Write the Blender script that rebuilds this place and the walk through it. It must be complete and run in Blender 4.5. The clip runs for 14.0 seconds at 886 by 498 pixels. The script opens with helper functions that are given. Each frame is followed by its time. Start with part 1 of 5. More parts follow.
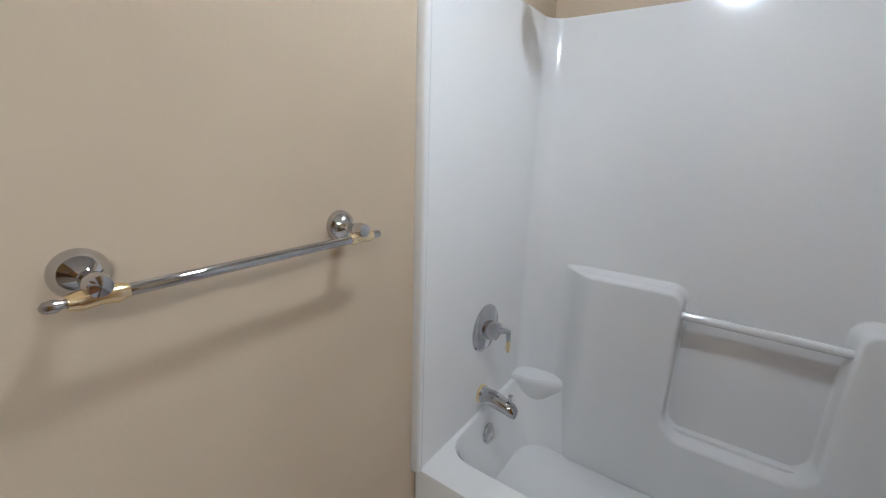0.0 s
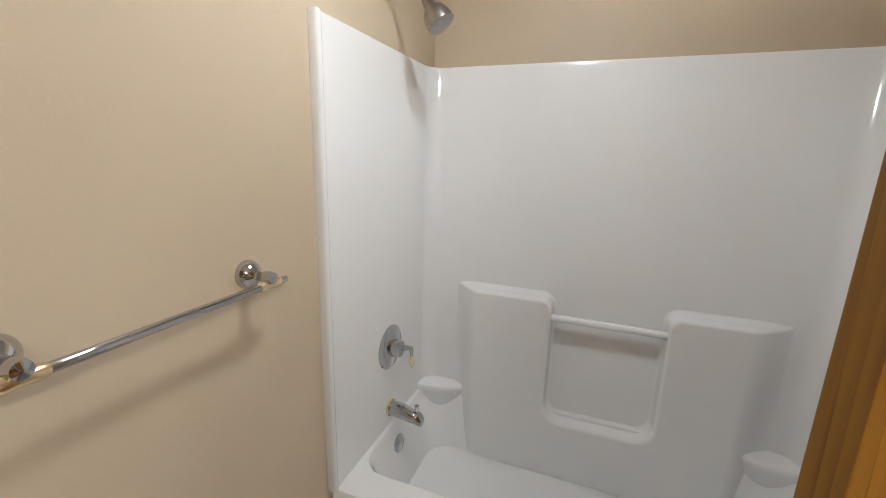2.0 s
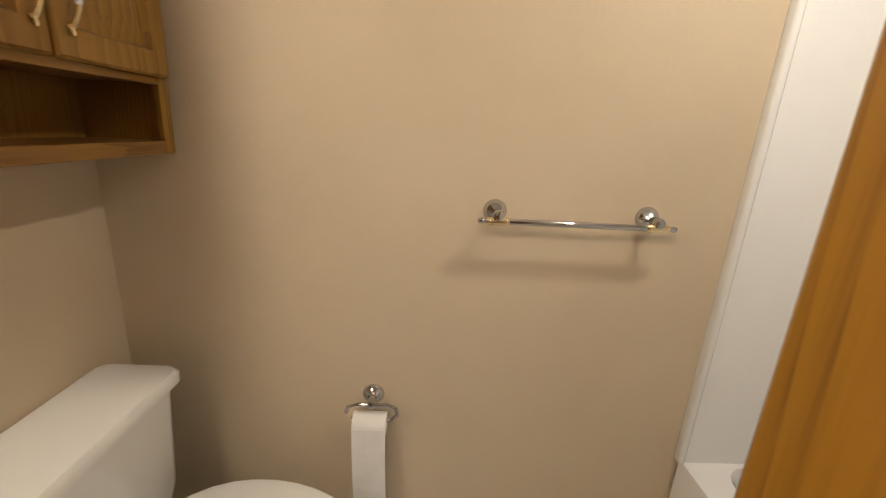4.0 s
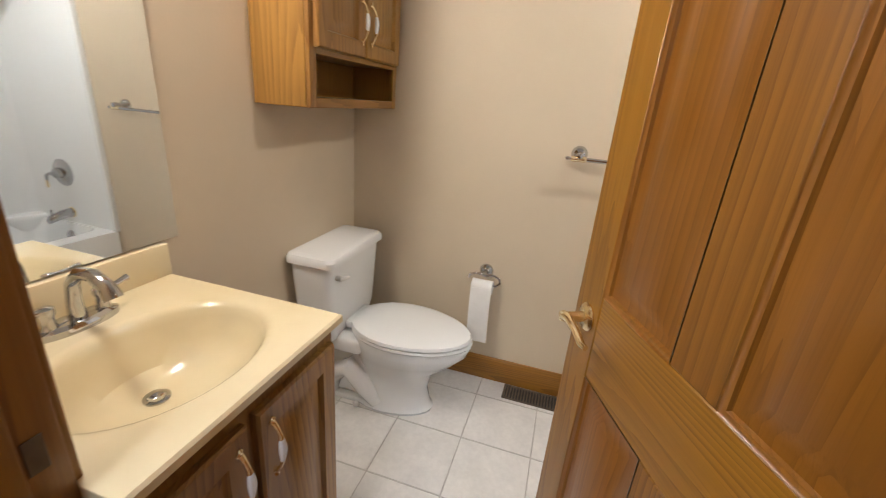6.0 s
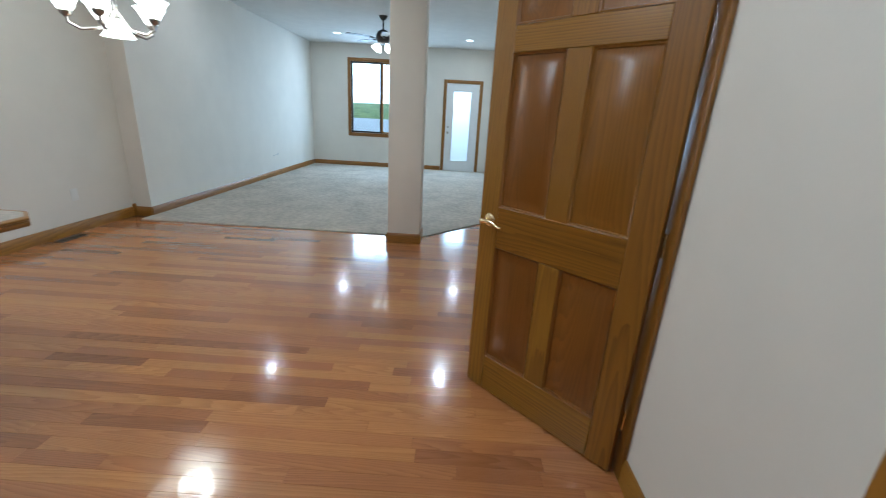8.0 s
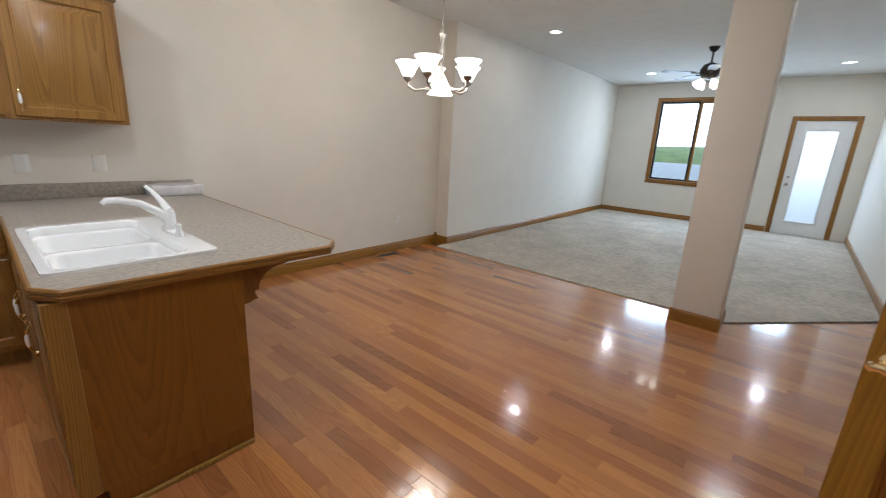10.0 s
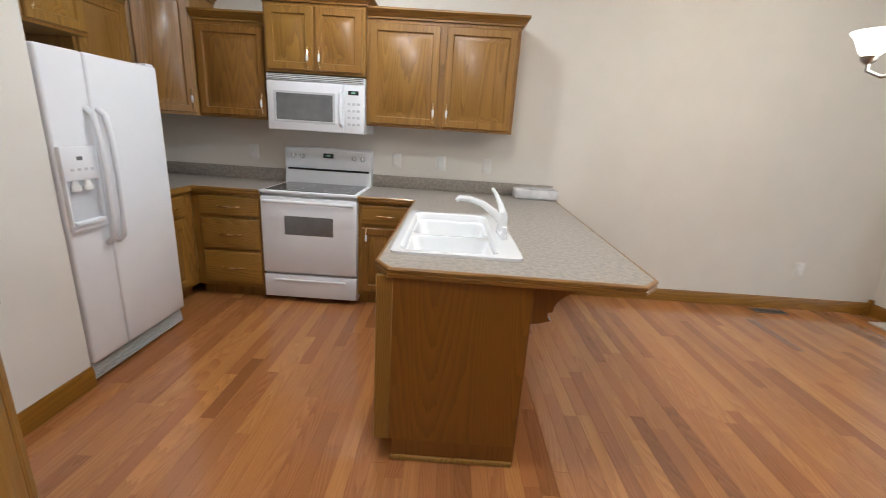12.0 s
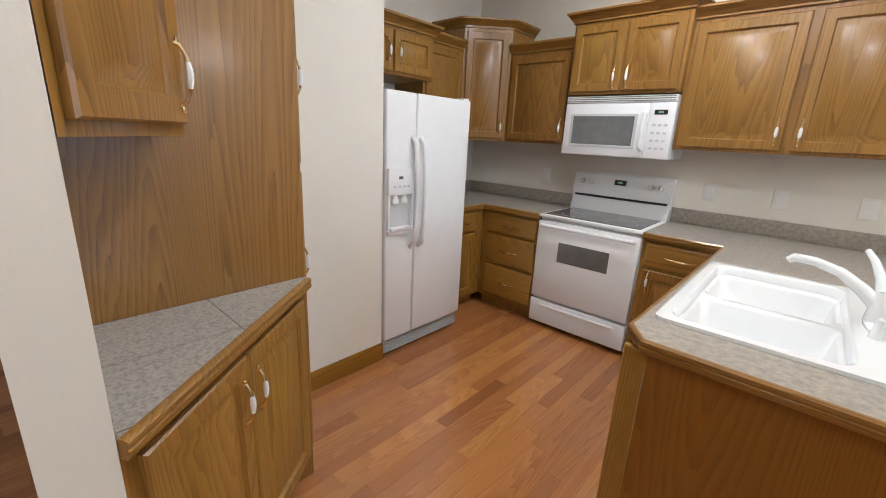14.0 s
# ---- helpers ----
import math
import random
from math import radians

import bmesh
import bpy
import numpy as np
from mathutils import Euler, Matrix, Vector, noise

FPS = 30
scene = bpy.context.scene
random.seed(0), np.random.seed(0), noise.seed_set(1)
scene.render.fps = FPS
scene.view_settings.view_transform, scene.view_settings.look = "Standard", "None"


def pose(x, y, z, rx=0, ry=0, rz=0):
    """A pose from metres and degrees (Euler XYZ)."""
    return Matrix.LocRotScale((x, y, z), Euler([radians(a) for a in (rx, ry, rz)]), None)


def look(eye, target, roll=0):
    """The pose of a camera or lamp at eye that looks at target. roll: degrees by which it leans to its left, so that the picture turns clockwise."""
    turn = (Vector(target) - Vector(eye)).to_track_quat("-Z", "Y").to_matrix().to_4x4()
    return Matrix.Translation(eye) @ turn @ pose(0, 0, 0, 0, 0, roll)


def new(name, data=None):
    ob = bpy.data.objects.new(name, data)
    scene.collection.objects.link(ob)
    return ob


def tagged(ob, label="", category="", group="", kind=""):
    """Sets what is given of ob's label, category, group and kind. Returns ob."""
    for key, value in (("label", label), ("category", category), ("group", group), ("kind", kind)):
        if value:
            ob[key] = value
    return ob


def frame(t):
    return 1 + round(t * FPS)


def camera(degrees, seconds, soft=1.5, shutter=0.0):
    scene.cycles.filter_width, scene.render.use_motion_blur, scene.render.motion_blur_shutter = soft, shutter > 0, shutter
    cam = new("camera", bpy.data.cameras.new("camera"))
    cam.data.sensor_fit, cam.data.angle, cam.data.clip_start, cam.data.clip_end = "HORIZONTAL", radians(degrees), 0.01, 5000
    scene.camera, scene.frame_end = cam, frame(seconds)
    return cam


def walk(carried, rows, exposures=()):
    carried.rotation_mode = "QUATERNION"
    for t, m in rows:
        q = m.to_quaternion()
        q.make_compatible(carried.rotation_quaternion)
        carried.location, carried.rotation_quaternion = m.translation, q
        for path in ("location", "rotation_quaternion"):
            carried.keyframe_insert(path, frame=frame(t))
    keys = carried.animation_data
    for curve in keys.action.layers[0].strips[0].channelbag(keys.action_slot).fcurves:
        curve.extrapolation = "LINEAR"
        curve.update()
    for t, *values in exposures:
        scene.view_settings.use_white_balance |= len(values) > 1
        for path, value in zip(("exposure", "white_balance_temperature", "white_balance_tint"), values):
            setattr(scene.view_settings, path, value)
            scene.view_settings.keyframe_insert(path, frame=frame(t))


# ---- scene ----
cam = camera(94.7, 14.0, soft=1.0, shutter=0.2)
PATH = [
    (0, (-0.828, -0.662, 1.385), (0.761, 0.442, 0.878), 1.9),
    (0.5, (-0.856, -0.696, 1.448), (0.899, 0.118, 0.941), 1.7),
    (1, (-0.901, -0.727, 1.482), (0.944, -0.062, 1.087), 1.5),
    (1.5, (-0.931, -0.738, 1.49), (0.924, -0.089, 1.122), 1.1),
    (2, (-0.934, -0.725, 1.485), (0.89, -0.041, 1.031), 1.6),
    (2.5, (-0.918, -0.723, 1.477), (0.817, 0.118, 0.943), 2.6),
    (3, (-0.876, -0.784, 1.449), (0.442, 0.614, 0.893), 3.8),
    (3.5, (-0.863, -0.914, 1.427), (-0.402, 0.951, 0.872), 3.5),
    (3.7, (-0.869, -0.987, 1.421), (-0.615, 0.922, 0.88), 3.2),
    (5.8, (-0.746, -1.795, 1.366), (-1.101, 0.043, 0.662), 4.6),
    (6, (-0.725, -1.843, 1.376), (-1.238, -0.035, 0.692), 4.7),
    (6.5, (-0.644, -1.966, 1.377), (-1.761, -0.451, 0.701), 4.9),
    (7, (-0.635, -2.109, 1.398), (-2.248, -1.154, 0.703), 3.9),
    (7.5, (-0.713, -2.297, 1.382), (-2.543, -1.902, 0.679), 3.6),
    (8, (-0.778, -2.475, 1.405), (-2.678, -2.517, 0.782), 3.2),
    (8.2, (-0.807, -2.537, 1.411), (-2.709, -2.727, 0.822), 2.9),
    (10.3, (-1.321, -2.585, 1.438), (-2.661, -3.982, 0.937), 3.2),
    (10.5, (-1.37, -2.612, 1.446), (-2.605, -4.105, 0.949), 3.4),
    (11, (-1.512, -2.657, 1.446), (-2.371, -4.396, 0.96), 4.1),
    (11.5, (-1.599, -2.686, 1.423), (-2.012, -4.573, 0.903), 4.2),
    (12, (-1.597, -2.784, 1.427), (-1.58, -4.706, 0.875), 3.7),
    (12.5, (-1.572, -2.891, 1.448), (-1.199, -4.777, 0.899), 3.0),
    (13, (-1.584, -2.975, 1.435), (-0.818, -4.744, 0.901), 3.3),
    (13.5, (-1.634, -3.037, 1.448), (-0.499, -4.596, 0.918), 3.4),
    (14, (-1.655, -3.083, 1.446), (-0.37, -4.521, 0.915), 2.8),
]
EXPOSURES = (
    (0.0, -0.14, 4850, 7), (1.5, -0.05, 5200, 8), (2.5, 0.0, 5450, 8), (3.1, 0.0, 5800, 9), (3.7, -0.05, 6400, 10), (5.8, 0.3, 5600, 9),
    (6.5, 0.42, 5250, 9), (7.0, 0.42, 5100, 5), (7.5, 0.2, 5000, 0), (8.2, 0.06, 5200, 0), (10.3, 0.05, 5850, 9), (11.5, 0.22, 5850, 8), (12.5, 0.5, 5750, 8), (14.0, 0.46, 5900, 8))
walk(cam, [(t, look(eye, target, roll)) for t, eye, target, roll in PATH], EXPOSURES)

# ---- light ----
world = bpy.data.worlds.new("sky")
scene.world = world
world.use_nodes = True
wn = world.node_tree
sky = wn.nodes.new("ShaderNodeTexSky")
sky.sky_type = "NISHITA"
sky.sun_disc = False
sky.sun_elevation = radians(40)
sky.sun_rotation = radians(-59)
wn.links.new(sky.outputs[0], wn.nodes["Background"].inputs[0])
wn.nodes["Background"].inputs[1].default_value = 0.14

CEIL = 2.95
BATH_CEIL = 2.45


def lamp(name, kind, m, power, size=0.1, color=(1, 1, 1), size_y=None):
    d = bpy.data.lights.new(name, kind)
    d.energy = power
    d.color = color
    if kind == "AREA":
        d.shape = "RECTANGLE" if size_y else "DISK"
        d.size = size
        if size_y:
            d.size_y = size_y
    elif kind == "SUN":
        d.angle = radians(size)
    else:
        d.shadow_soft_size = size
    ob = new(name, d)
    ob.matrix_world = m
    return ob


lamp("sun", "SUN", look((0, 0, 50), (-20, -12, 30)), 4.5, 12, (1.0, 0.97, 0.92))
# daylight at the window and the glazed door of the living room
lamp("window_daylight", "AREA", look((-11.68, -4.5, 1.7), (-5, -4.5, 1.4)), 45, 1.5, (0.66, 0.83, 1.0), 1.75)
lamp("door_daylight", "AREA", look((-11.68, -2.45, 1.2), (-5, -2.45, 1.1)), 13, 0.55, (0.66, 0.83, 1.0), 1.7)
WARM = (1.0, 0.88, 0.73)
SOFT = (1.0, 0.965, 0.92)
lamp("bath_ceiling_lamp", "AREA", look((-0.08, -0.58, BATH_CEIL - 0.09), (-0.08, -0.581, 0)), 11, 0.10, WARM)
lamp("vanity_lamp", "AREA", look((-1.64, -1.33, 2.10), (-0.9, -0.5, 1.35)), 14, 0.3, (1.0, 0.82, 0.62), 0.10)
# The last three are added out of view to brighten kitchen and hall.
CANS = ((-6.76, -5.46, 5), (-10.4, -5.2, 9), (-10.5, -2.37, 10), (-6.85, -2.55, 12), (-1.0, -5.35, 19), (-1.45, -4.15, 17), (-1.2, -2.4, 11), (-3.0, -2.7, 6))
for cx, cy, watts in CANS:
    lamp("can_and_fill_lamp", "AREA", look((cx, cy, CEIL - 0.03), (cx, cy - 0.001, 0)), watts, 0.13, SOFT)
lamp("chandelier_lamp", "POINT", pose(-3.72, -4.78, 2.12), 40, 0.15, WARM)

# ---- materials ----


def mat(name, color, rough=0.5, metal=0.0, var=0.0, scale=8.0, stretch=(1, 1, 1), bump=0.0, bscale=60.0,
        color2=None, coat=0.0, rand=0.0, contrast=(0.35, 0.65), fine=0.0, glow=0.0, space="Object"):
    """A surface with a large and a small variation of its colour, and fine relief."""
    m = bpy.data.materials.new(name)
    m.use_nodes = True
    nt = m.node_tree
    b = nt.nodes["Principled BSDF"]
    b.inputs["Base Color"].default_value = (*color, 1)
    b.inputs["Roughness"].default_value = rough
    b.inputs["Metallic"].default_value = metal
    b.inputs["Coat Weight"].default_value = coat
    b.inputs["Coat Roughness"].default_value = 0.08
    tc = nt.nodes.new("ShaderNodeTexCoord")
    mp = nt.nodes.new("ShaderNodeMapping")
    mp.inputs["Scale"].default_value = stretch
    nt.links.new(tc.outputs[space], mp.inputs[0])
    vec = mp.outputs[0]
    info = nt.nodes.new("ShaderNodeObjectInfo")
    if rand:
        add = nt.nodes.new("ShaderNodeVectorMath")
        mul = nt.nodes.new("ShaderNodeMath")
        mul.operation = "MULTIPLY"
        mul.inputs[1].default_value = 37.0
        nt.links.new(info.outputs["Random"], mul.inputs[0])
        nt.links.new(vec, add.inputs[0])
        nt.links.new(mul.outputs[0], add.inputs[1])
        vec = add.outputs[0]
    last = None
    if var or color2:
        n = nt.nodes.new("ShaderNodeTexNoise")
        n.inputs["Scale"].default_value = scale
        n.inputs["Detail"].default_value = 5
        nt.links.new(vec, n.inputs["Vector"])
        r = nt.nodes.new("ShaderNodeValToRGB")
        r.color_ramp.elements[0].position, r.color_ramp.elements[1].position = contrast
        c2 = color2 or tuple(c * (1 - var) for c in color)
        r.color_ramp.elements[0].color = (*c2, 1)
        r.color_ramp.elements[1].color = (*color, 1)
        nt.links.new(n.outputs["Fac"], r.inputs[0])
        last = r.outputs[0]
        if fine:
            n2 = nt.nodes.new("ShaderNodeTexNoise")
            n2.inputs["Scale"].default_value = scale * 7
            n2.inputs["Detail"].default_value = 3
            nt.links.new(vec, n2.inputs["Vector"])
            mr = nt.nodes.new("ShaderNodeMapRange")
            mr.inputs[1].default_value, mr.inputs[2].default_value = 0.35, 0.65
            mr.inputs[3].default_value, mr.inputs[4].default_value = 1 - fine, 1 + fine * 0.4
            nt.links.new(n2.outputs["Fac"], mr.inputs[0])
            mx = nt.nodes.new("ShaderNodeVectorMath")
            mx.operation = "SCALE"
            nt.links.new(last, mx.inputs[0])
            nt.links.new(mr.outputs[0], mx.inputs["Scale"])
            last = mx.outputs[0]
        if rand:
            hs = nt.nodes.new("ShaderNodeHueSaturation")
            mr = nt.nodes.new("ShaderNodeMapRange")
            mr.inputs[3].default_value, mr.inputs[4].default_value = 1 - rand, 1 + rand * 0.6
            nt.links.new(info.outputs["Random"], mr.inputs[0])
            nt.links.new(mr.outputs[0], hs.inputs["Value"])
            nt.links.new(last, hs.inputs["Color"])
            last = hs.outputs[0]
        nt.links.new(last, b.inputs["Base Color"])
    if bump:
        n = nt.nodes.new("ShaderNodeTexNoise")
        n.inputs["Scale"].default_value = bscale
        n.inputs["Detail"].default_value = 4
        nt.links.new(vec, n.inputs["Vector"])
        bp = nt.nodes.new("ShaderNodeBump")
        bp.inputs["Strength"].default_value = bump
        bp.inputs["Distance"].default_value = 0.004
        nt.links.new(n.outputs["Fac"], bp.inputs["Height"])
        nt.links.new(bp.outputs[0], b.inputs["Normal"])
    if glow:
        b.inputs["Emission Color"].default_value = (*color, 1)
        b.inputs["Emission Strength"].default_value = glow
    return m


def oak(name, color, dark, axis="z", rough=0.38, rand=0.12, size=1.0, rings_at=0.5, skew=1.0):
    """Oak: pale early wood, thin late-wood lines that bend into cathedrals along one axis, and open pores."""
    m = bpy.data.materials.new(name)
    m.use_nodes = True
    nt = m.node_tree
    N, L = nt.nodes.new, nt.links.new

    def calc(kind, a, b):
        n = N("ShaderNodeMath")
        n.operation = kind
        for k, v in enumerate((a, b)):
            if isinstance(v, (int, float)):
                n.inputs[k].default_value = v
            else:
                L(v, n.inputs[k])
        return n.outputs[0]

    def span(v, a, b, c, d):
        n = N("ShaderNodeMapRange")
        for k, x in enumerate((a, b, c, d)):
            n.inputs[k + 1].default_value = x
        L(v, n.inputs[0])
        return n.outputs[0]

    def speckle(vec, scale, detail):
        n = N("ShaderNodeTexNoise")
        n.inputs["Scale"].default_value = scale
        n.inputs["Detail"].default_value = detail
        L(vec, n.inputs["Vector"])
        return n.outputs["Fac"]

    b = nt.nodes["Principled BSDF"]
    b.inputs["Roughness"].default_value = rough
    b.inputs["Coat Weight"].default_value = 0.15
    b.inputs["Coat Roughness"].default_value = 0.15
    tc, info = N("ShaderNodeTexCoord"), N("ShaderNodeObjectInfo")

    def along(k):
        mp = N("ShaderNodeMapping")
        mp.inputs["Scale"].default_value = tuple((k if axis == c else 1.0) * size for c in "xyz")
        L(tc.outputs["Object"], mp.inputs[0])
        add = N("ShaderNodeVectorMath")
        L(mp.outputs[0], add.inputs[0])
        L(calc("MULTIPLY", info.outputs["Random"], 23.0), add.inputs[1])
        return add.outputs[0]

    v = along(0.05)
    # growth lines: contours of a slow field, sharpened on one side
    field = calc("ADD", calc("MULTIPLY", speckle(v, 2.8, 1.0), 68.0), calc("MULTIPLY", speckle(v, 26.0, 2.0), 1.6))
    line = span(calc("FRACT", field, 0.0), 0.25, 1.0, 0.0, 1.0)
    pores = speckle(along(0.022), 230.0, 2.0)
    pore = span(pores, 0.42, 0.62, 1.0, 0.25)
    tone = speckle(along(0.12), 2.4, 2.0)
    amount = calc("MULTIPLY", calc("MULTIPLY", line, pore), rings_at + 0.3)
    amount = calc("ADD", amount, span(pores, 0.52, 0.75, 0.0, 0.35))
    mix = N("ShaderNodeMix")
    mix.data_type = "RGBA"
    mix.clamp_factor = True
    L(amount, mix.inputs["Factor"])
    mix.inputs["A"].default_value = (*color, 1)
    mix.inputs["B"].default_value = (*dark, 1)
    hs = N("ShaderNodeHueSaturation")
    each = calc("POWER", info.outputs["Random"], skew)
    value = calc("MULTIPLY", span(each, 0, 1, 1 - rand, 1 + rand * 0.7), span(tone, 0.3, 0.7, 0.9, 1.1))
    L(value, hs.inputs["Value"])
    L(span(info.outputs["Random"], 0, 1, 0.495, 0.505), hs.inputs["Hue"])
    L(mix.outputs["Result"], hs.inputs["Color"])
    L(hs.outputs[0], b.inputs["Base Color"])
    bp = N("ShaderNodeBump")
    bp.inputs["Strength"].default_value = 0.1
    bp.inputs["Distance"].default_value = 0.0015
    L(pores, bp.inputs["Height"])
    L(bp.outputs[0], b.inputs["Normal"])
    return m


OAK_C, OAK_D = (0.30, 0.153, 0.029), (0.135, 0.060, 0.009)
OAK = oak("honey_oak_upright_grain", OAK_C, OAK_D, "z")
OAK_X = oak("honey_oak_level_grain", OAK_C, OAK_D, "x")
DOOR_C, DOOR_D = (0.275, 0.122, 0.010), (0.135, 0.052, 0.005)
OAK_DOOR = oak("stained_oak_upright_grain", DOOR_C, DOOR_D, "z", 0.4)
OAK_PANEL = oak("stained_oak_veneer_panel", (0.235, 0.092, 0.010), (0.125, 0.044, 0.005), "z", 0.3, rings_at=0.3)
OAK_DOOR_X = oak("stained_oak_level_grain", DOOR_C, DOOR_D, "x", 0.3)
OAK_BASE_X = oak("oak_trim_along_x", DOOR_C, DOOR_D, "x", 0.35, 0.05)
OAK_BASE_Y = oak("oak_trim_along_y", DOOR_C, DOOR_D, "y", 0.35, 0.05)
OAK_DARK = mat("shadowed_cabinet_inside", (0.10, 0.05, 0.02), 0.6, var=0.3)
PLANK = oak("varnished_floor_oak", (0.405, 0.166, 0.054), (0.22, 0.080, 0.023), "y", 0.17, 0.32, 1.3, 0.25, 0.55)
PLANK.node_tree.nodes["Principled BSDF"].inputs["Coat Weight"].default_value = 0.6
PLANK.node_tree.nodes["Principled BSDF"].inputs["Coat Roughness"].default_value = 0.06
GAP = mat("floor_joint", (0.12, 0.05, 0.018), 0.7, var=0.2)
WALL = mat("warm_white_orange_peel_paint", (0.72, 0.685, 0.62), 0.75, var=0.04, scale=3, bump=0.10, bscale=90)
BATHWALL = mat("beige_bath_paint", (0.61, 0.515, 0.375), 0.6, var=0.05, scale=3, bump=0.10, bscale=90)
CEILM = mat("white_textured_ceiling", (0.66, 0.645, 0.61), 0.9, var=0.05, scale=5, bump=0.6, bscale=45)
CARPET = mat("beige_cut_pile_carpet", (0.54, 0.485, 0.41), 0.95, var=0.22, scale=2.2, bump=1.0, bscale=220, fine=0.16)
TILE = mat("pale_ceramic_floor_tile", (0.74, 0.72, 0.69), 0.28, var=0.12, scale=7, bump=0.05, bscale=30, rand=0.05, fine=0.05)
GROUT = mat("grey_grout", (0.54, 0.515, 0.48), 0.9, var=0.2, scale=30)
ACRYLIC = mat("white_acrylic", (0.80, 0.81, 0.815), 0.14, var=0.02, scale=2, coat=0.4)
PORC = mat("white_porcelain", (0.80, 0.815, 0.82), 0.1, var=0.02, scale=3, coat=0.5)
ENAMEL = mat("white_appliance_enamel", (0.78, 0.79, 0.81), 0.3, var=0.03, scale=4, bump=0.03, bscale=200)
ENAMEL2 = mat("pale_grey_plastic", (0.56, 0.57, 0.59), 0.4, var=0.06, scale=9)
MARBLE = mat("cream_cultured_marble", (0.80, 0.70, 0.47), 0.16, color2=(0.72, 0.61, 0.38), scale=3.0, coat=0.4)
CHROME = mat("polished_chrome", (0.56, 0.56, 0.58), 0.045, 1.0, var=0.08, scale=20)
BRASS = mat("polished_brass", (1.0, 0.84, 0.52), 0.2, 1.0, var=0.1, scale=25)
GLASSTOP = mat("black_ceramic_glass", (0.03, 0.032, 0.036), 0.07, var=0.3, scale=30, coat=0.5)
OVENWIN = mat("grey_oven_glass", (0.16, 0.165, 0.165), 0.12, var=0.15, scale=12, coat=0.5)
BLACK = mat("black_plastic", (0.015, 0.015, 0.016), 0.4, var=0.3)
IRON = mat("dark_bronze_metal", (0.05, 0.042, 0.036), 0.4, 0.7, var=0.3, scale=20)
NICKEL = mat("brushed_nickel", (0.42, 0.40, 0.37), 0.3, 1.0, var=0.15, scale=40)
LAMINATE = mat("speckled_taupe_laminate", (0.385, 0.342, 0.292), 0.35, color2=(0.28, 0.255, 0.225), scale=45, fine=0.2, contrast=(0.38, 0.6))
GRANITE = mat("grey_granite_tile", (0.43, 0.40, 0.36), 0.3, color2=(0.27, 0.25, 0.23), scale=120, fine=0.3, contrast=(0.36, 0.58))
PAPER = mat("white_paper", (0.8, 0.79, 0.77), 0.9, var=0.05, scale=20, bump=0.2)
FILM = mat("crumpled_clear_wrap_over_white", (0.66, 0.66, 0.67), 0.2, var=0.2, scale=12, bump=0.8, bscale=18)
SWITCH = mat("white_plastic", (0.74, 0.73, 0.70), 0.35, var=0.03)
VENTM = mat("bronze_register_metal", (0.16, 0.13, 0.10), 0.45, 0.5, var=0.3, scale=30)
MIRROR = mat("mirror_silver", (0.86, 0.88, 0.87), 0.01, 1.0)
BULB = mat("lit_frosted_shade", (1.0, 0.93, 0.80), 0.4, glow=4.0)
CANLENS = mat("lit_recessed_lens", (1.0, 0.95, 0.87), 0.4, glow=9.0)
DISPLAY = mat("green_digits", (0.2, 0.4, 0.28), 0.4, glow=0.12)
VINYL = mat("white_vinyl_paint", (0.76, 0.77, 0.77), 0.4, var=0.03)
GRASS = mat("far_grass", (0.12, 0.17, 0.06), 0.95, color2=(0.07, 0.12, 0.04), scale=0.4, fine=0.3, bump=0.6, bscale=8)
PATIO = mat("grey_concrete_yard", (0.25, 0.29, 0.33), 0.85, var=0.25, scale=1.5, fine=0.12, bump=0.3, bscale=40)
BACKDROP = mat("overcast_sky_glow", (0.80, 0.90, 1.0), 1.0, glow=3.0)
FROST = bpy.data.materials.new("frosted_door_glass")
FROST.use_nodes = True
frost_shader = FROST.node_tree.nodes["Principled BSDF"]
frost_shader.inputs["Transmission Weight"].default_value = 1.0
frost_shader.inputs["Roughness"].default_value = 0.55
frost_shader.inputs["IOR"].default_value = 1.2
GLASS = bpy.data.materials.new("clear_window_glass")
GLASS.use_nodes = True
gb = GLASS.node_tree.nodes["Principled BSDF"]
gb.inputs["Transmission Weight"].default_value = 1.0
gb.inputs["Roughness"].default_value = 0.0
gb.inputs["IOR"].default_value = 1.05

# ---- building blocks ----


def box(bm, lo, hi, bev=0.0, seg=2, mi=0):
    r = bmesh.ops.create_cube(bm, size=1.0)
    vs = r["verts"]
    for v in vs:
        v.co = Vector([lo[i] + (v.co[i] + 0.5) * (hi[i] - lo[i]) for i in range(3)])
    fs = list({f for v in vs for f in v.link_faces})
    for f in fs:
        f.material_index = mi
    if bev:
        es = list({e for v in vs for e in v.link_edges})
        bmesh.ops.bevel(bm, geom=es, offset=bev, segments=seg, profile=0.5, affect="EDGES", material=mi)
    return bm


def bx(lo, hi, bev=0.0, seg=2):
    return box(bmesh.new(), lo, hi, bev, seg)


def rings(bm, loops, cap0=True, cap1=True, mi=0):
    """A skin through loops of equally many points."""
    rows = [[bm.verts.new(p) for p in loop] for loop in loops]
    n = len(rows[0])
    for a, b in zip(rows, rows[1:]):
        for i in range(n):
            f = bm.faces.new((a[i], a[(i + 1) % n], b[(i + 1) % n], b[i]))
            f.material_index = mi
    if cap0:
        bm.faces.new(rows[0][::-1]).material_index = mi
    if cap1:
        bm.faces.new(rows[-1]).material_index = mi
    return bm


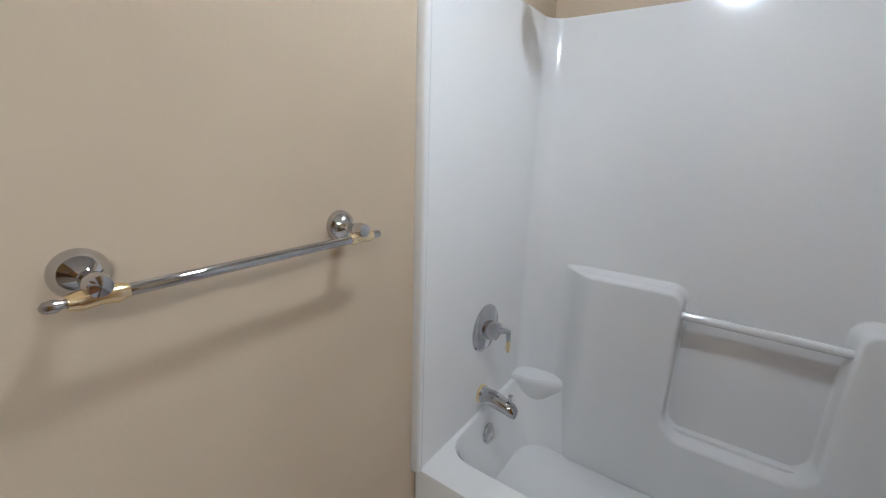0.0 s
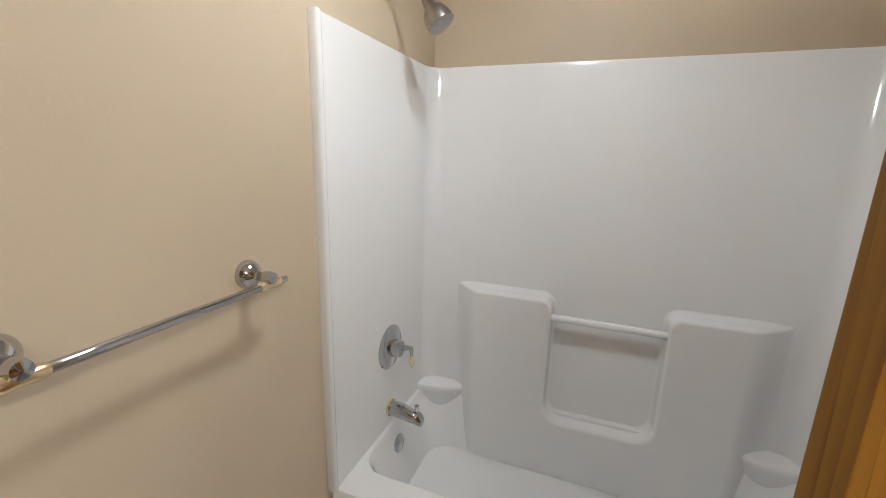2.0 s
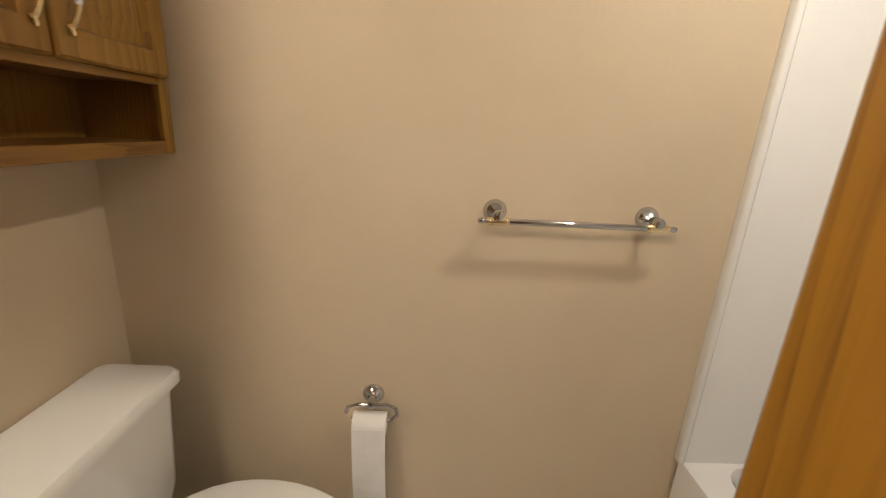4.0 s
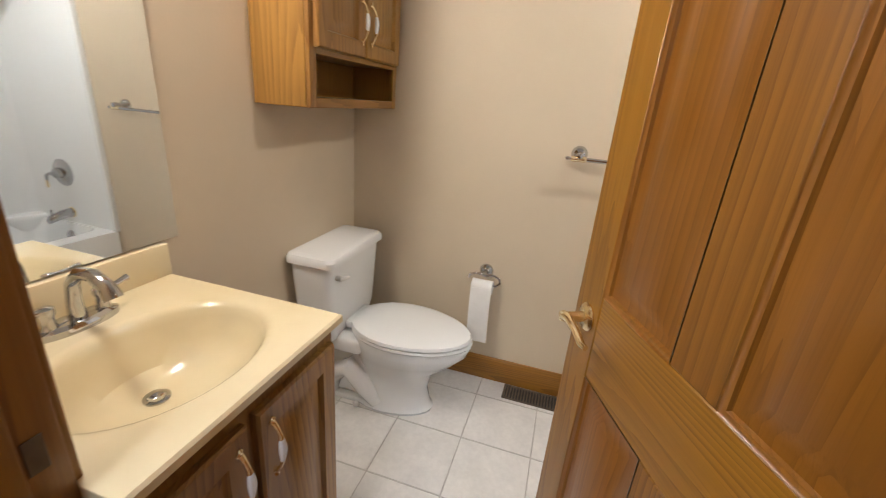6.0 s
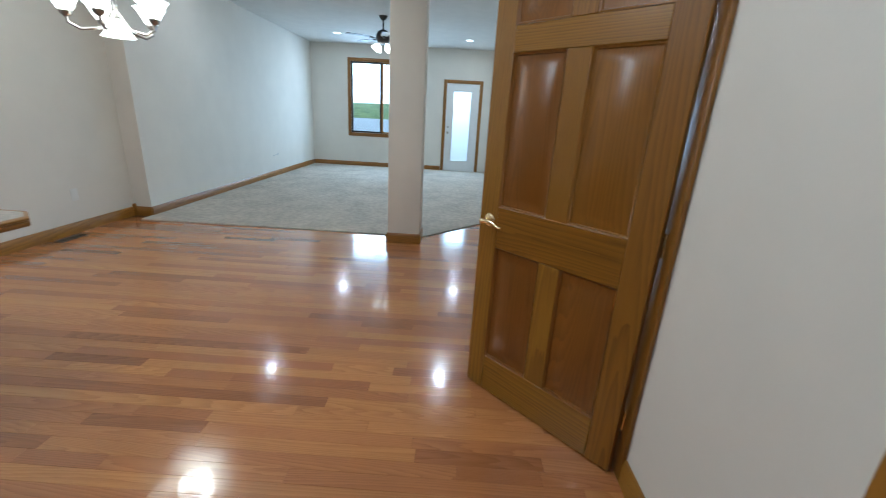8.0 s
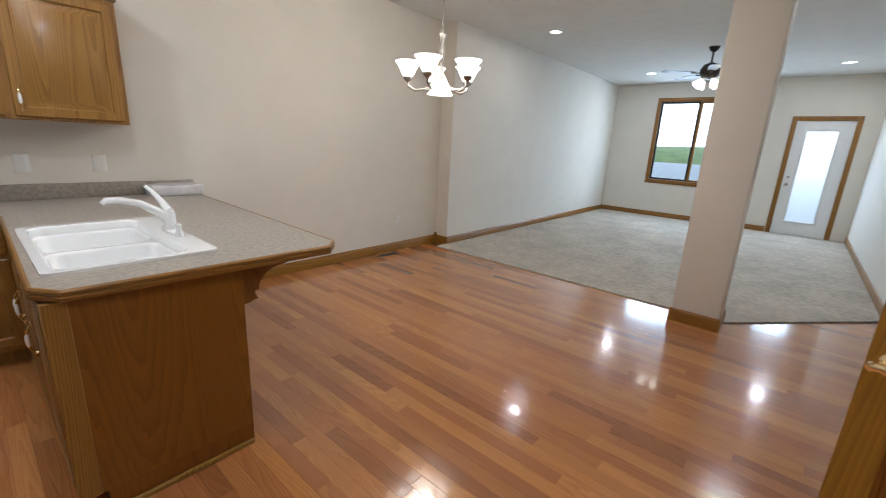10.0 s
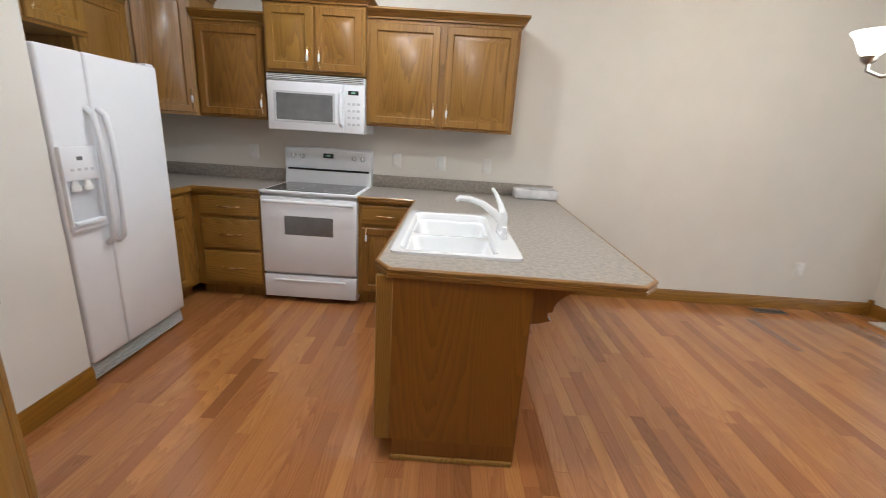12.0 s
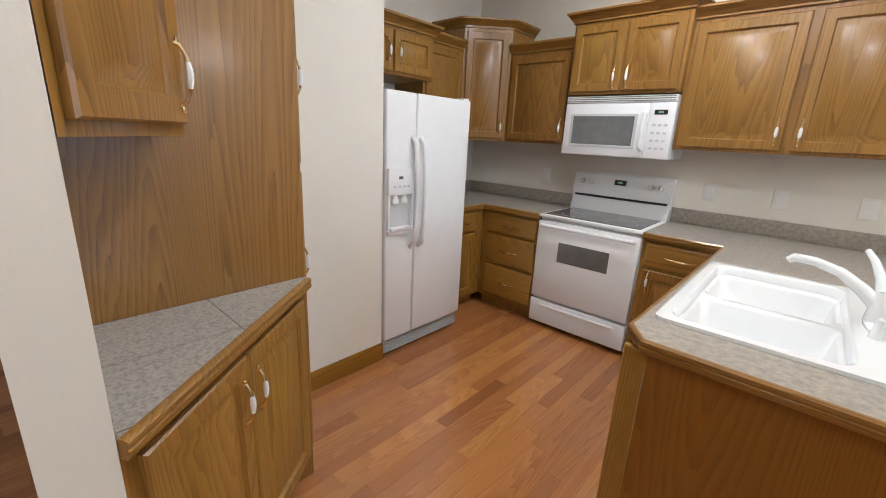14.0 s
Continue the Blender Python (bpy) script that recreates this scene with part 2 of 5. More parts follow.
def lathe(bm, profile, m=None, seg=20, mi=0, squash=(1, 1)):
    """Turns (radius, height) pairs round z, placed by m."""
    m = m or Matrix.Identity(4)
    loops = [[m @ Vector((max(r, 1e-4) * math.cos(2 * math.pi * i / seg) * squash[0],
                          max(r, 1e-4) * math.sin(2 * math.pi * i / seg) * squash[1], h)) for i in range(seg)] for r, h in profile]
    return rings(bm, loops, mi=mi)


def tube(bm, pts, rad, seg=10, mi=0):
    """A round bar along points; rad is one radius or one for each point."""
    pts = [Vector(p) for p in pts]
    rad = rad if isinstance(rad, (list, tuple)) else [rad] * len(pts)
    loops, side = [], None
    for i, p in enumerate(pts):
        d = (pts[min(i + 1, len(pts) - 1)] - pts[max(i - 1, 0)]).normalized()
        if side is None:
            side = d.orthogonal().normalized()
        side = (side - d * side.dot(d)).normalized()
        up = d.cross(side)
        loops.append([p + (side * math.cos(2 * math.pi * k / seg) + up * math.sin(2 * math.pi * k / seg)) * rad[i] for k in range(seg)])
    return rings(bm, loops, mi=mi)


def slab(outer, holes, z0, z1, bev=0.0):
    """A flat plate of any outline, with holes."""
    bm = bmesh.new()
    edges = []
    for loop in (outer, *holes):
        vs = [bm.verts.new((x, y, z0)) for x, y in loop]
        edges += [bm.edges.new((vs[i], vs[(i + 1) % len(vs)])) for i in range(len(vs))]
    bmesh.ops.triangle_fill(bm, use_beauty=True, use_dissolve=True, edges=edges)
    r = bmesh.ops.extrude_face_region(bm, geom=bm.faces[:])
    for v in [g for g in r["geom"] if isinstance(g, bmesh.types.BMVert)]:
        v.co.z = z1
    return bm


def arc(cx, cy, r, a0, a1, n=8):
    return [(cx + r * math.cos(radians(a0 + (a1 - a0) * i / n)), cy + r * math.sin(radians(a0 + (a1 - a0) * i / n))) for i in range(n + 1)]


def mesh_of(name, bm, materials, smooth=True):
    bmesh.ops.recalc_face_normals(bm, faces=bm.faces[:])
    me = bpy.data.meshes.new(name)
    bm.to_mesh(me)
    bm.free()
    for m in materials if isinstance(materials, (list, tuple)) else [materials]:
        me.materials.append(m)
    if smooth:
        for p in me.polygons:
            p.use_smooth = True
        me.set_sharp_from_angle(angle=radians(38))
    return me


def part(name, bm, material, parent=None, label="", m=None):
    ob = new(name, mesh_of(name, bm, material))
    if parent is not None:
        ob.parent = parent
    if m is not None:
        ob.matrix_basis = m
    if label:
        ob["label"] = label
    return ob


def thing(name, m, label, category, group="", kind=""):
    e = new(name)
    e.empty_display_size = 0.1
    e.matrix_basis = m
    return tagged(e, label, category, group, kind)


def setting(name, bm, material, label, category):
    return tagged(part(name, bm, material), label, category, kind="structure")


def ringed(w, h, steps, x0=0.0, z0=0.0, mi=0, bm=None):
    """A panel of w by h facing -y, from (inset, depth) steps."""
    bm = bm or bmesh.new()
    loops = []
    for a, d in steps:
        loops.append([(x0 + a, -d, z0 + a), (x0 + w - a, -d, z0 + a), (x0 + w - a, -d, z0 + h - a), (x0 + a, -d, z0 + h - a)])
    return rings(bm, loops, mi=mi)


RAISED = ((0, 0), (0, 0.013), (0.005, 0.019), (0.052, 0.019), (0.055, 0.012), (0.059, 0.007), (0.066, 0.007), (0.096, 0.017), (0.099, 0.019))
DRAWER = ((0, 0), (0, 0.012), (0.006, 0.018), (0.012, 0.019))


def pull(length=0.1, level=False):
    """A bow handle with turned brass ends and a porcelain grip, standing off a front that faces -y."""
    bm = bmesh.new()
    h = length / 2
    pts = [(0, -0.002, -h), (0, -0.010, -h + 0.002), (0, -0.016, -h * 0.8), (0, -0.022, -h * 0.58), (0, -0.023, -h * 0.44)]
    rad = [0.0065, 0.0045, 0.0036, 0.004, 0.0056]
    tube(bm, pts, rad, 8)
    tube(bm, [(x, y, -z) for x, y, z in pts], rad, 8)
    for s in (-1, 1):
        tube(bm, [(0, -0.004, s * h), (0, -0.006, s * (h + 0.005)), (0, -0.006, s * (h + 0.010)), (0, -0.006, s * (h + 0.014))], [0.0065, 0.0035, 0.005, 0.002], 8)
    if not level:
        tube(bm, [(0, -0.023, -h * 0.46), (0, -0.0245, -h * 0.2), (0, -0.025, 0), (0, -0.0245, h * 0.2), (0, -0.023, h * 0.46)],
             [0.005, 0.0075, 0.0082, 0.0075, 0.005], 8, mi=1)
    else:
        tube(bm, [(0, -0.028, -h * 0.44), (0, -0.03, 0), (0, -0.028, h * 0.44)], [0.0065, 0.0085, 0.0065], 8)
        bmesh.ops.rotate(bm, verts=bm.verts[:], cent=(0, 0, 0), matrix=Matrix.Rotation(radians(90), 3, "Y"))
    return bm


PULL = mesh_of("handle", pull(0.105), [BRASS, PORC])
PULL_LEVEL = mesh_of("handle", pull(0.13, True), [BRASS])


def put_pull(parent, x, z, y=-0.019, level=False):
    ob = new("handle", PULL_LEVEL if level else PULL)
    ob.parent = parent
    ob.matrix_basis = pose(x, y, z) @ Matrix.Diagonal((1.15, 1.0, 1.15, 1.0))
    ob["label"] = "brass bow pull" if level else "brass pull with white porcelain grip"


def crown(bm, w, d, z, left=True, right=True):
    """A stepped crown moulding round a cabinet's front and open sides."""
    prof = ((0.0, 0.0), (0.012, 0.004), (0.012, 0.016), (0.022, 0.022), (0.045, 0.055), (0.052, 0.058), (0.052, 0.072), (0.0, 0.072))
    loops = []
    for o, h in prof:
        lo, ro = (o if left else 0), (o if right else 0)
        loops.append([(-lo, d, z + h), (-lo, -o, z + h), (w + ro, -o, z + h), (w + ro, d, z + h)])
    return rings(bm, loops)


def cabinet(name, m, w, h, d, label, doors=(), drawers=(), toe=0.0, top=0.0, ends=(True, True), group="", hollow=False, body=None):
    """A cabinet unit: local x along its front, front at y=0 facing -y, back at y=d. doors: (x0, x1, z0, z1, handle x, handle z)."""
    e = thing(name, m, label, "cabinet", group)
    bm = bmesh.new()
    if toe:
        box(bm, (0.0, 0.07, 0.0), (w, d, toe))
    if hollow:
        for lo, hi in (((0, 0), (w, 0.019)), ((0, d - 0.012), (w, d)), ((0, 0.019), (0.016, d - 0.012)), ((w - 0.016, 0.019), (w, d - 0.012))):
            part("body_panel", bx((lo[0], lo[1], toe), (hi[0], hi[1], h), 0.001, 1), OAK, e)
    else:
        box(bm, (0, 0, toe), (w, d, h), 0.002, 1)
    part("plinth" if hollow else "body", bm, body or OAK, e)
    for x0, x1, z0, z1, hx, hz in doors:
        dr = part("door", ringed(x1 - x0, z1 - z0, RAISED), OAK, e, m=pose(x0, -0.001, z0))
        if hx is not None:
            put_pull(dr, hx - x0, hz - z0)
    for x0, x1, z0, z1 in drawers:
        dr = part("drawer_front", ringed(x1 - x0, z1 - z0, DRAWER), OAK_X, e, m=pose(x0, -0.001, z0))
        put_pull(dr, (x1 - x0) / 2, (z1 - z0) / 2, level=True)
    if top:
        part("crown_moulding", crown(bmesh.new(), w, d, top, *ends), OAK_X, e)
    return e

# ---- setting ----
YS, YL, XW, XE = -6.49, -6.27, -11.75, 1.05
HI, HO = -1.60, -1.71          # bathroom door wall, inner and outer face
DX0, DX1 = -1.28, -0.29        # bathroom door opening
EX0, EX1 = -3.02, -2.20        # hall closet opening
XM = -1.745                    # mirror wall
T = 0.12


def wall(name, lo, hi, material=WALL, label="warm white painted wall with fine texture"):
    return setting(name, bx(lo, hi), material, label, "wall")


wall("wall_bath_north", (XM - T, 0.0, 0), (0.95, T, CEIL), BATHWALL, "beige painted bathroom wall")
wall("wall_bath_west", (XM - T, HI, 0), (XM, 0.0, CEIL), BATHWALL, "beige painted bathroom wall behind the mirror")
wall("wall_bath_east", (0.83, HI, 0), (0.95, 0.0, CEIL), BATHWALL, "beige painted wall above the tub surround")
MID = (HI + HO) / 2


def pierced(name, x0, x1, y0, y1, gaps, material, label, z1=CEIL):
    bm = bmesh.new()
    x = x0
    for a, b, h0, h1 in gaps:
        box(bm, (x, y0, 0), (a, y1, z1))
        box(bm, (a, y0, h1), (b, y1, z1))
        if h0 > 0:
            box(bm, (a, y0, 0), (b, y1, h0))
        x = b
    box(bm, (x, y0, 0), (x1, y1, z1))
    return setting(name, bm, material, label, "wall")


pierced("wall_bath_south", XM - T, 2.2, MID, HI, [(DX0, DX1, 0, 2.06)], BATHWALL, "beige painted bathroom wall with the door opening")
pierced("wall_hall_north", XW, 2.2, HO, MID, [(EX0, EX1, 0, 2.06), (DX0, DX1, 0, 2.06)], WALL, "white painted hall wall with two door openings")
wall("wall_closet", (EX0 - 0.1, HI + 0.6, 0), (EX1 + 0.1, HI + 0.7, 2.4))
wall("wall_closet_side", (EX0 - 0.2, HI, 0), (EX0 - 0.1, HI + 0.7, 2.4))
wall("wall_closet_side_2", (EX1 + 0.1, HI, 0), (EX1 + 0.2, HI + 0.7, 2.4))
# Unseen lid, added so that no daylight leaks past the closet door.
setting("ceiling_closet", bx((EX0 - 0.2, HI, 2.4), (EX1 + 0.2, HI + 0.7, 2.46)), CEILM, "unseen closet ceiling, added to keep daylight out", "ceiling")
wall("wall_kitchen_south", (-5.67, YS - T, 0), (XE + T, YS, CEIL))
wall("wall_living_south", (XW - T, YS - T, 0), (-5.67, YL, CEIL))
wall("wall_kitchen_east", (XE, YS, 0), (XE + T, -3.153, CEIL))
wall("wall_fridge_side", (0.245, -4.645, 0), (XE, -3.83, CEIL), label="warm white painted wall beside the refrigerator")
wall("wall_hutch_end", (-0.86, -3.153, 0), (XE + T, -3.05, CEIL), label="warm white painted stub wall beside the hutch")
wall("wall_hall_east", (2.2, -3.2, 0), (2.32, HI, CEIL))
wall("wall_hall_south", (XE + T, -3.153, 0), (2.2, -3.05, CEIL))
# west wall with a window and a glazed door
WY0, WY1, WZ0, WZ1 = -5.27, -3.72, 0.86, 2.56
PY0, PY1, PZ1 = -2.84, -2.02, 2.17
bm = bmesh.new()
for lo, hi in (((YL, 0), (WY0, CEIL)), ((WY0, 0), (WY1, WZ0)), ((WY0, WZ1), (WY1, CEIL)), ((WY1, 0), (PY0, CEIL)), ((PY0, PZ1), (PY1, CEIL)), ((PY1, 0), (HO, CEIL))):
    box(bm, (XW - T, lo[0], lo[1]), (XW, hi[0], hi[1]))
setting("wall_living_west", bm, WALL, "white painted outer wall with a window and a door", "wall")
setting("ceiling", bx((XW - T, YS - T, CEIL), (2.32, HO, CEIL + 0.1)), CEILM, "white textured ceiling", "ceiling")
setting("ceiling_bath", bx((XM, HI, BATH_CEIL), (0.83, 0.0, BATH_CEIL + 0.06)), CEILM, "white textured bathroom ceiling", "ceiling")
CX0, CX1, CY0, CY1 = -5.50, -5.19, -3.21, -2.85
setting("column", bx((CX0, CY0, 0), (CX1, CY1, CEIL), 0.012, 2), WALL, "square white painted column between wood floor and carpet", "column")

# floors
EDGE = -5.47
carpet = [(XW, YL), (EDGE, YL), (EDGE, -2.83), (-6.7, HO), (XW, HO)]
setting("floor_carpet", slab(carpet, [], -0.06, 0.012), CARPET, "beige cut-pile carpet", "carpet")
floor_w = setting("floor_wood", slab([(EDGE + 0.001, YL), (-5.67, YL), (-5.67, YS), (2.2, YS), (2.2, HI), (-6.7, HI), (-6.7, HO + 0.001), (EDGE + 0.001, -2.829)], [], -0.08, -0.008), GAP, "glossy oak strip floor", "floor")
floor_b = setting("floor_bath", bx((XM, HI, -0.06), (0.8, 0.0, -0.004)), GROUT, "pale ceramic tile floor with grey grout", "floor")


def base(name, x0, y0, x1, y1, side, h=0.115, t=0.016):
    """A baseboard along one wall; side: the way it faces (dx, dy)."""
    bm = bmesh.new()
    along_x = abs(x1 - x0) > abs(y1 - y0)
    sx, sy = side
    loops = []
    for px, py in ((x0, y0), (x1, y1)):
        loops.append([(px + sx * o, py + sy * o, z) for o, z in ((0, 0), (t, 0), (t, h - 0.028), (t * 0.75, h - 0.02), (t * 0.6, h - 0.006), (t * 0.3, h), (0, h))])
    rings(bm, loops)
    return setting(name, bm, OAK_BASE_X if along_x else OAK_BASE_Y, "oak baseboard", "baseboard")


base("baseboard", XM, 0, -0.01, 0, (0, -1), 0.13)
base("baseboard", -2.5, YS, -5.67, YS, (0, 1))
base("baseboard", -5.67, YS, -5.67, YL, (1, 0))
base("baseboard", -5.67, YL, XW, YL, (0, 1))
base("baseboard", XW, YL, XW, PY0 - 0.09, (1, 0))
base("baseboard", 0.245, -3.83, 0.245, -4.645, (-1, 0))
base("baseboard", EX1 + 0.085, HO, DX0 - 0.13, HO, (0, -1))
base("baseboard", DX1 + 0.08, HO, 2.2, HO, (0, -1))
base("baseboard", XW, HO, EX0 - 0.08, HO, (0, -1))
base("baseboard", CX1, CY0, CX1, CY1, (1, 0))
base("baseboard", CX0, CY0, CX0, CY1, (-1, 0))
base("baseboard", CX0 - 0.015, CY0, CX1 + 0.015, CY0, (0, -1))
base("baseboard", CX0 - 0.015, CY1, CX1 + 0.015, CY1, (0, 1))
base("baseboard", -0.86, -3.05, 2.2, -3.05, (0, 1))
base("baseboard", -0.86, -3.153, -0.86, -3.035, (-1, 0))


def trim_box(name, lo, hi, material=OAK_DOOR, label="stained oak door casing", cat="trim", bev=0.006):
    return setting(name, bx(lo, hi, bev), material, label, cat)


trim_box("trim", (-5.669, YS + 0.001, 0), (-5.635, YS + 0.034, 0.15), label="oak corner block at the baseboards")

# bathroom door frame: jambs, stops and casings
J = 0.02
trim_box("trim", (DX0 - 0.001, HO - 0.004, 0), (DX0 + J, HI + 0.004, 2.06), label="stained oak door jamb")
trim_box("trim", (DX1 - J, HO - 0.004, 0), (DX1 + 0.001, HI + 0.004, 2.06), label="stained oak door jamb")
trim_box("trim", (DX0 + J, HO - 0.004, 2.04), (DX1 - J, HI + 0.004, 2.061), label="stained oak door head")
trim_box("trim", (DX0 + J, MID - 0.03, 0), (DX0 + J + 0.012, MID + 0.01, 2.04), label="stained oak door stop", bev=0.003)
for y0, y1 in ((HO - 0.018, HO), (HI, HI + 0.018)):
    trim_box("trim", (DX0 - 0.075, y0, 0), (DX0 + 0.006, y1, 2.12))
    trim_box("trim", (DX1 - 0.006, y0, 0), (DX1 + 0.075, y1, 2.12))
    trim_box("trim", (DX0 + 0.006, y0, 2.055), (DX1 - 0.006, y1, 2.12))
strike = part("strike_plate", bx((DX0 + J, MID + 0.016, 0.925), (DX0 + J + 0.002, MID + 0.038, 0.975), 0.0008, 1), VENTM)
tagged(strike, "dark bronze strike plate let into the oak jamb", "hardware")
# closet door frame
trim_box("trim", (EX0, HO - 0.004, 0), (EX0 + J, HI + 0.004, 2.06), label="stained oak door jamb")
trim_box("trim", (EX1 - J, HO - 0.004, 0), (EX1, HI + 0.004, 2.06), label="stained oak door jamb")
trim_box("trim", (EX0 - 0.07, HO - 0.018, 0), (EX0 + 0.006, HO, 2.12))
trim_box("trim", (EX1 - 0.006, HO - 0.018, 0), (EX1 + 0.085, HO, 2.12))
trim_box("trim", (EX0 + 0.006, HO - 0.018, 2.055), (EX1 - 0.006, HO, 2.12))


def lever(parent, x, z, y, way, material=BRASS):
    """A lever handle on a rosette, on the face at y that looks along way (-1 or 1)."""
    bm = bmesh.new()
    m = pose(0, 0, 0, 90 if way < 0 else -90)
    lathe(bm, ((0.031, 0), (0.033, 0.004), (0.028, 0.009), (0.013, 0.012), (0.011, 0.05), (0.014, 0.056), (0.012, 0.064), (0, 0.066)), m)
    s = way
    tube(bm, [(0, s * 0.055, 0), (-0.03, s * 0.058, 0.008), (-0.065, s * 0.056, 0.002), (-0.095, s * 0.054, -0.012), (-0.115, s * 0.054, -0.008)], [0.012, 0.010, 0.009, 0.008, 0.006], 10)
    part("handle", bm, material, parent, "polished brass lever", pose(x, y, z))


def panel_door(name, m, w, label, h=2.03, t=0.035, handle_z=0.93):
    """A six-panel leaf: hinge at local x=0, leaf along +x, thickness along y from 0 to t."""
    e = thing(name, m, label, "door")
    st, mu = 0.11, 0.105
    rails = ((0.0, 0.20), (0.80, 1.00), (1.66, 1.765), (h - 0.115, h))
    cols = ((st, w / 2 - mu / 2), (w / 2 + mu / 2, w - st))
    part("stile", bx((0, 0, 0), (st, t, h), 0.003, 1), OAK_DOOR, e)
    part("stile", bx((w - st, 0, 0), (w, t, h), 0.003, 1), OAK_DOOR, e)
    for z0, z1 in rails:
        part("rail", bx((st, 0.0006, z0), (w - st, t - 0.0006, z1), 0.003, 1), OAK_DOOR_X, e)
    for (a, z0), (b, z1) in zip([(1, r[1]) for r in rails[:-1]], [(1, r[0]) for r in rails[1:]]):
        part("mullion", bx((w / 2 - mu / 2, 0.0004, z0), (w / 2 + mu / 2, t - 0.0004, z1), 0.003, 1), OAK_DOOR, e)
        for x0, x1 in cols:
            bmp = bmesh.new()
            pw, ph = x1 - x0, z1 - z0
            for flip in (0, 1):
                loops = []
                for a2, d in ((0, 0.0), (0.003, 0.004), (0.008, 0.006), (0.011, 0.0125), (0.026, 0.0135), (0.055, 0.006), (0.058, 0.0045)):
                    y = d if not flip else t - d
                    loops.append([(a2, y, a2), (pw - a2, y, a2), (pw - a2, y, ph - a2), (a2, y, ph - a2)])
                rings(bmp, loops, cap0=False)
            part("panel", bmp, OAK_PANEL, e, m=pose(x0, 0, z0))
    lever(e, w - 0.065, handle_z, 0.0, -1)
    lever(e, w - 0.065, handle_z, t, 1)
    for z in (0.25, 1.0, 1.8):
        bmh = bmesh.new()
        tube(bmh, [(-0.004, -0.005, z - 0.045), (-0.004, -0.005, z + 0.045)], 0.006, 8)
        box(bmh, (0.0, -0.002, z - 0.045), (0.025, 0.0, z + 0.045))
        part("hinge", bmh, BRASS, e, "brass butt hinge")
    return e


def leaf_pose(hx, hy, ex, ey):
    return pose(hx, hy, 0.008, 0, 0, math.degrees(math.atan2(ey - hy, ex - hx)))


panel_door("door_1", leaf_pose(DX1 - 0.025, HI - 0.0, -0.617, -0.872), 0.785, "open six-panel stained oak door with a brass lever")
panel_door("door_2", leaf_pose(EX1 + 0.022, HO - 0.024, -2.775, -2.32), 0.835, "half-open six-panel stained oak closet door with a brass lever")

# living room window and glazed door
win = thing("window_1", pose(XW, 0, 0), "tall sliding window with oak casing, bright daylight outside", "window", kind="structure")
for lo, hi in (((0, WY0 - 0.075, WZ0 - 0.09), (0.018, WY0, WZ1 + 0.08)), ((0, WY1, WZ0 - 0.09), (0.018, WY1 + 0.075, WZ1 + 0.08)),
               ((0, WY0, WZ1), (0.018, WY1, WZ1 + 0.08)), ((0, WY0, WZ0 - 0.09), (0.022, WY1, WZ0 - 0.005))):
    part("window_casing", bx(lo, hi, 0.004), OAK_DOOR, win)
WMID = (WY0 + WY1) / 2
for y0, y1 in ((WY0, WMID), (WMID, WY1)):
    bm = bmesh.new()
    s = 0.04
    for lo, hi in (((y0, WZ0), (y0 + s, WZ1)), ((y1 - s, WZ0), (y1, WZ1)), ((y0 + s, WZ0), (y1 - s, WZ0 + s)), ((y0 + s, WZ1 - s), (y1 - s, WZ1))):
        box(bm, (-0.07, lo[0], lo[1]), (-0.02, hi[0], hi[1]), 0.003, 1)
    sash = part("window_frame", bm, IRON if y0 == WY0 else OAK_DOOR, win, "dark window sash")
    g = part("pane", bx((-0.05, y0 + s, WZ0 + s), (-0.046, y1 - s, WZ1 - s)), GLASS, win)
    g.visible_shadow = False
pd = thing("door_3", pose(XW, 0, 0), "white glazed patio door in an oak casing", "door", kind="structure")
for lo, hi in (((0, PY0 - 0.08, 0), (0.018, PY0, PZ1 + 0.08)), ((0, PY1, 0), (0.018, PY1 + 0.08, PZ1 + 0.08)), ((0, PY0, PZ1), (0.018, PY1, PZ1 + 0.08))):
    part("casing", bx(lo, hi, 0.004), OAK_DOOR, pd)
GY0, GY1, GZ0, GZ1 = -2.66, -2.22, 0.28, 1.98
bm = bmesh.new()
for lo, hi in (((PY0, 0.01), (GY0, PZ1)), ((GY1, 0.01), (PY1, PZ1)), ((GY0, 0.01), (GY1, GZ0)), ((GY0, GZ1), (GY1, PZ1))):
    box(bm, (-0.06, lo[0], lo[1]), (-0.015, hi[0], hi[1]))
part("leaf", bm, VINYL, pd)
g = part("pane", bx((-0.04, GY0, GZ0), (-0.036, GY1, GZ1)), FROST, pd)
g.visible_shadow = False
bm = bmesh.new()
for lo, hi in (((GY0 - 0.03, GZ0 - 0.03), (GY0 + 0.005, GZ1 + 0.03)), ((GY1 - 0.005, GZ0 - 0.03), (GY1 + 0.03, GZ1 + 0.03)), ((GY0, GZ0 - 0.03), (GY1, GZ0)), ((GY0, GZ1), (GY1, GZ1 + 0.03))):
    box(bm, (-0.015, lo[0], lo[1]), (-0.005, hi[0], hi[1]), 0.003, 1)
part("glazing_bead", bm, VINYL, pd)
bm = bmesh.new()
lathe(bm, ((0.03, 0), (0.03, 0.008), (0.012, 0.012), (0.012, 0.04), (0.026, 0.05), (0.026, 0.065), (0, 0.072)), pose(-0.015, PY0 + 0.07, 0.98, 0, 90))
lathe(bm, ((0.024, 0), (0.024, 0.012), (0, 0.014)), pose(-0.015, PY0 + 0.07, 1.12, 0, 90))
part("knob", bm, NICKEL, pd)

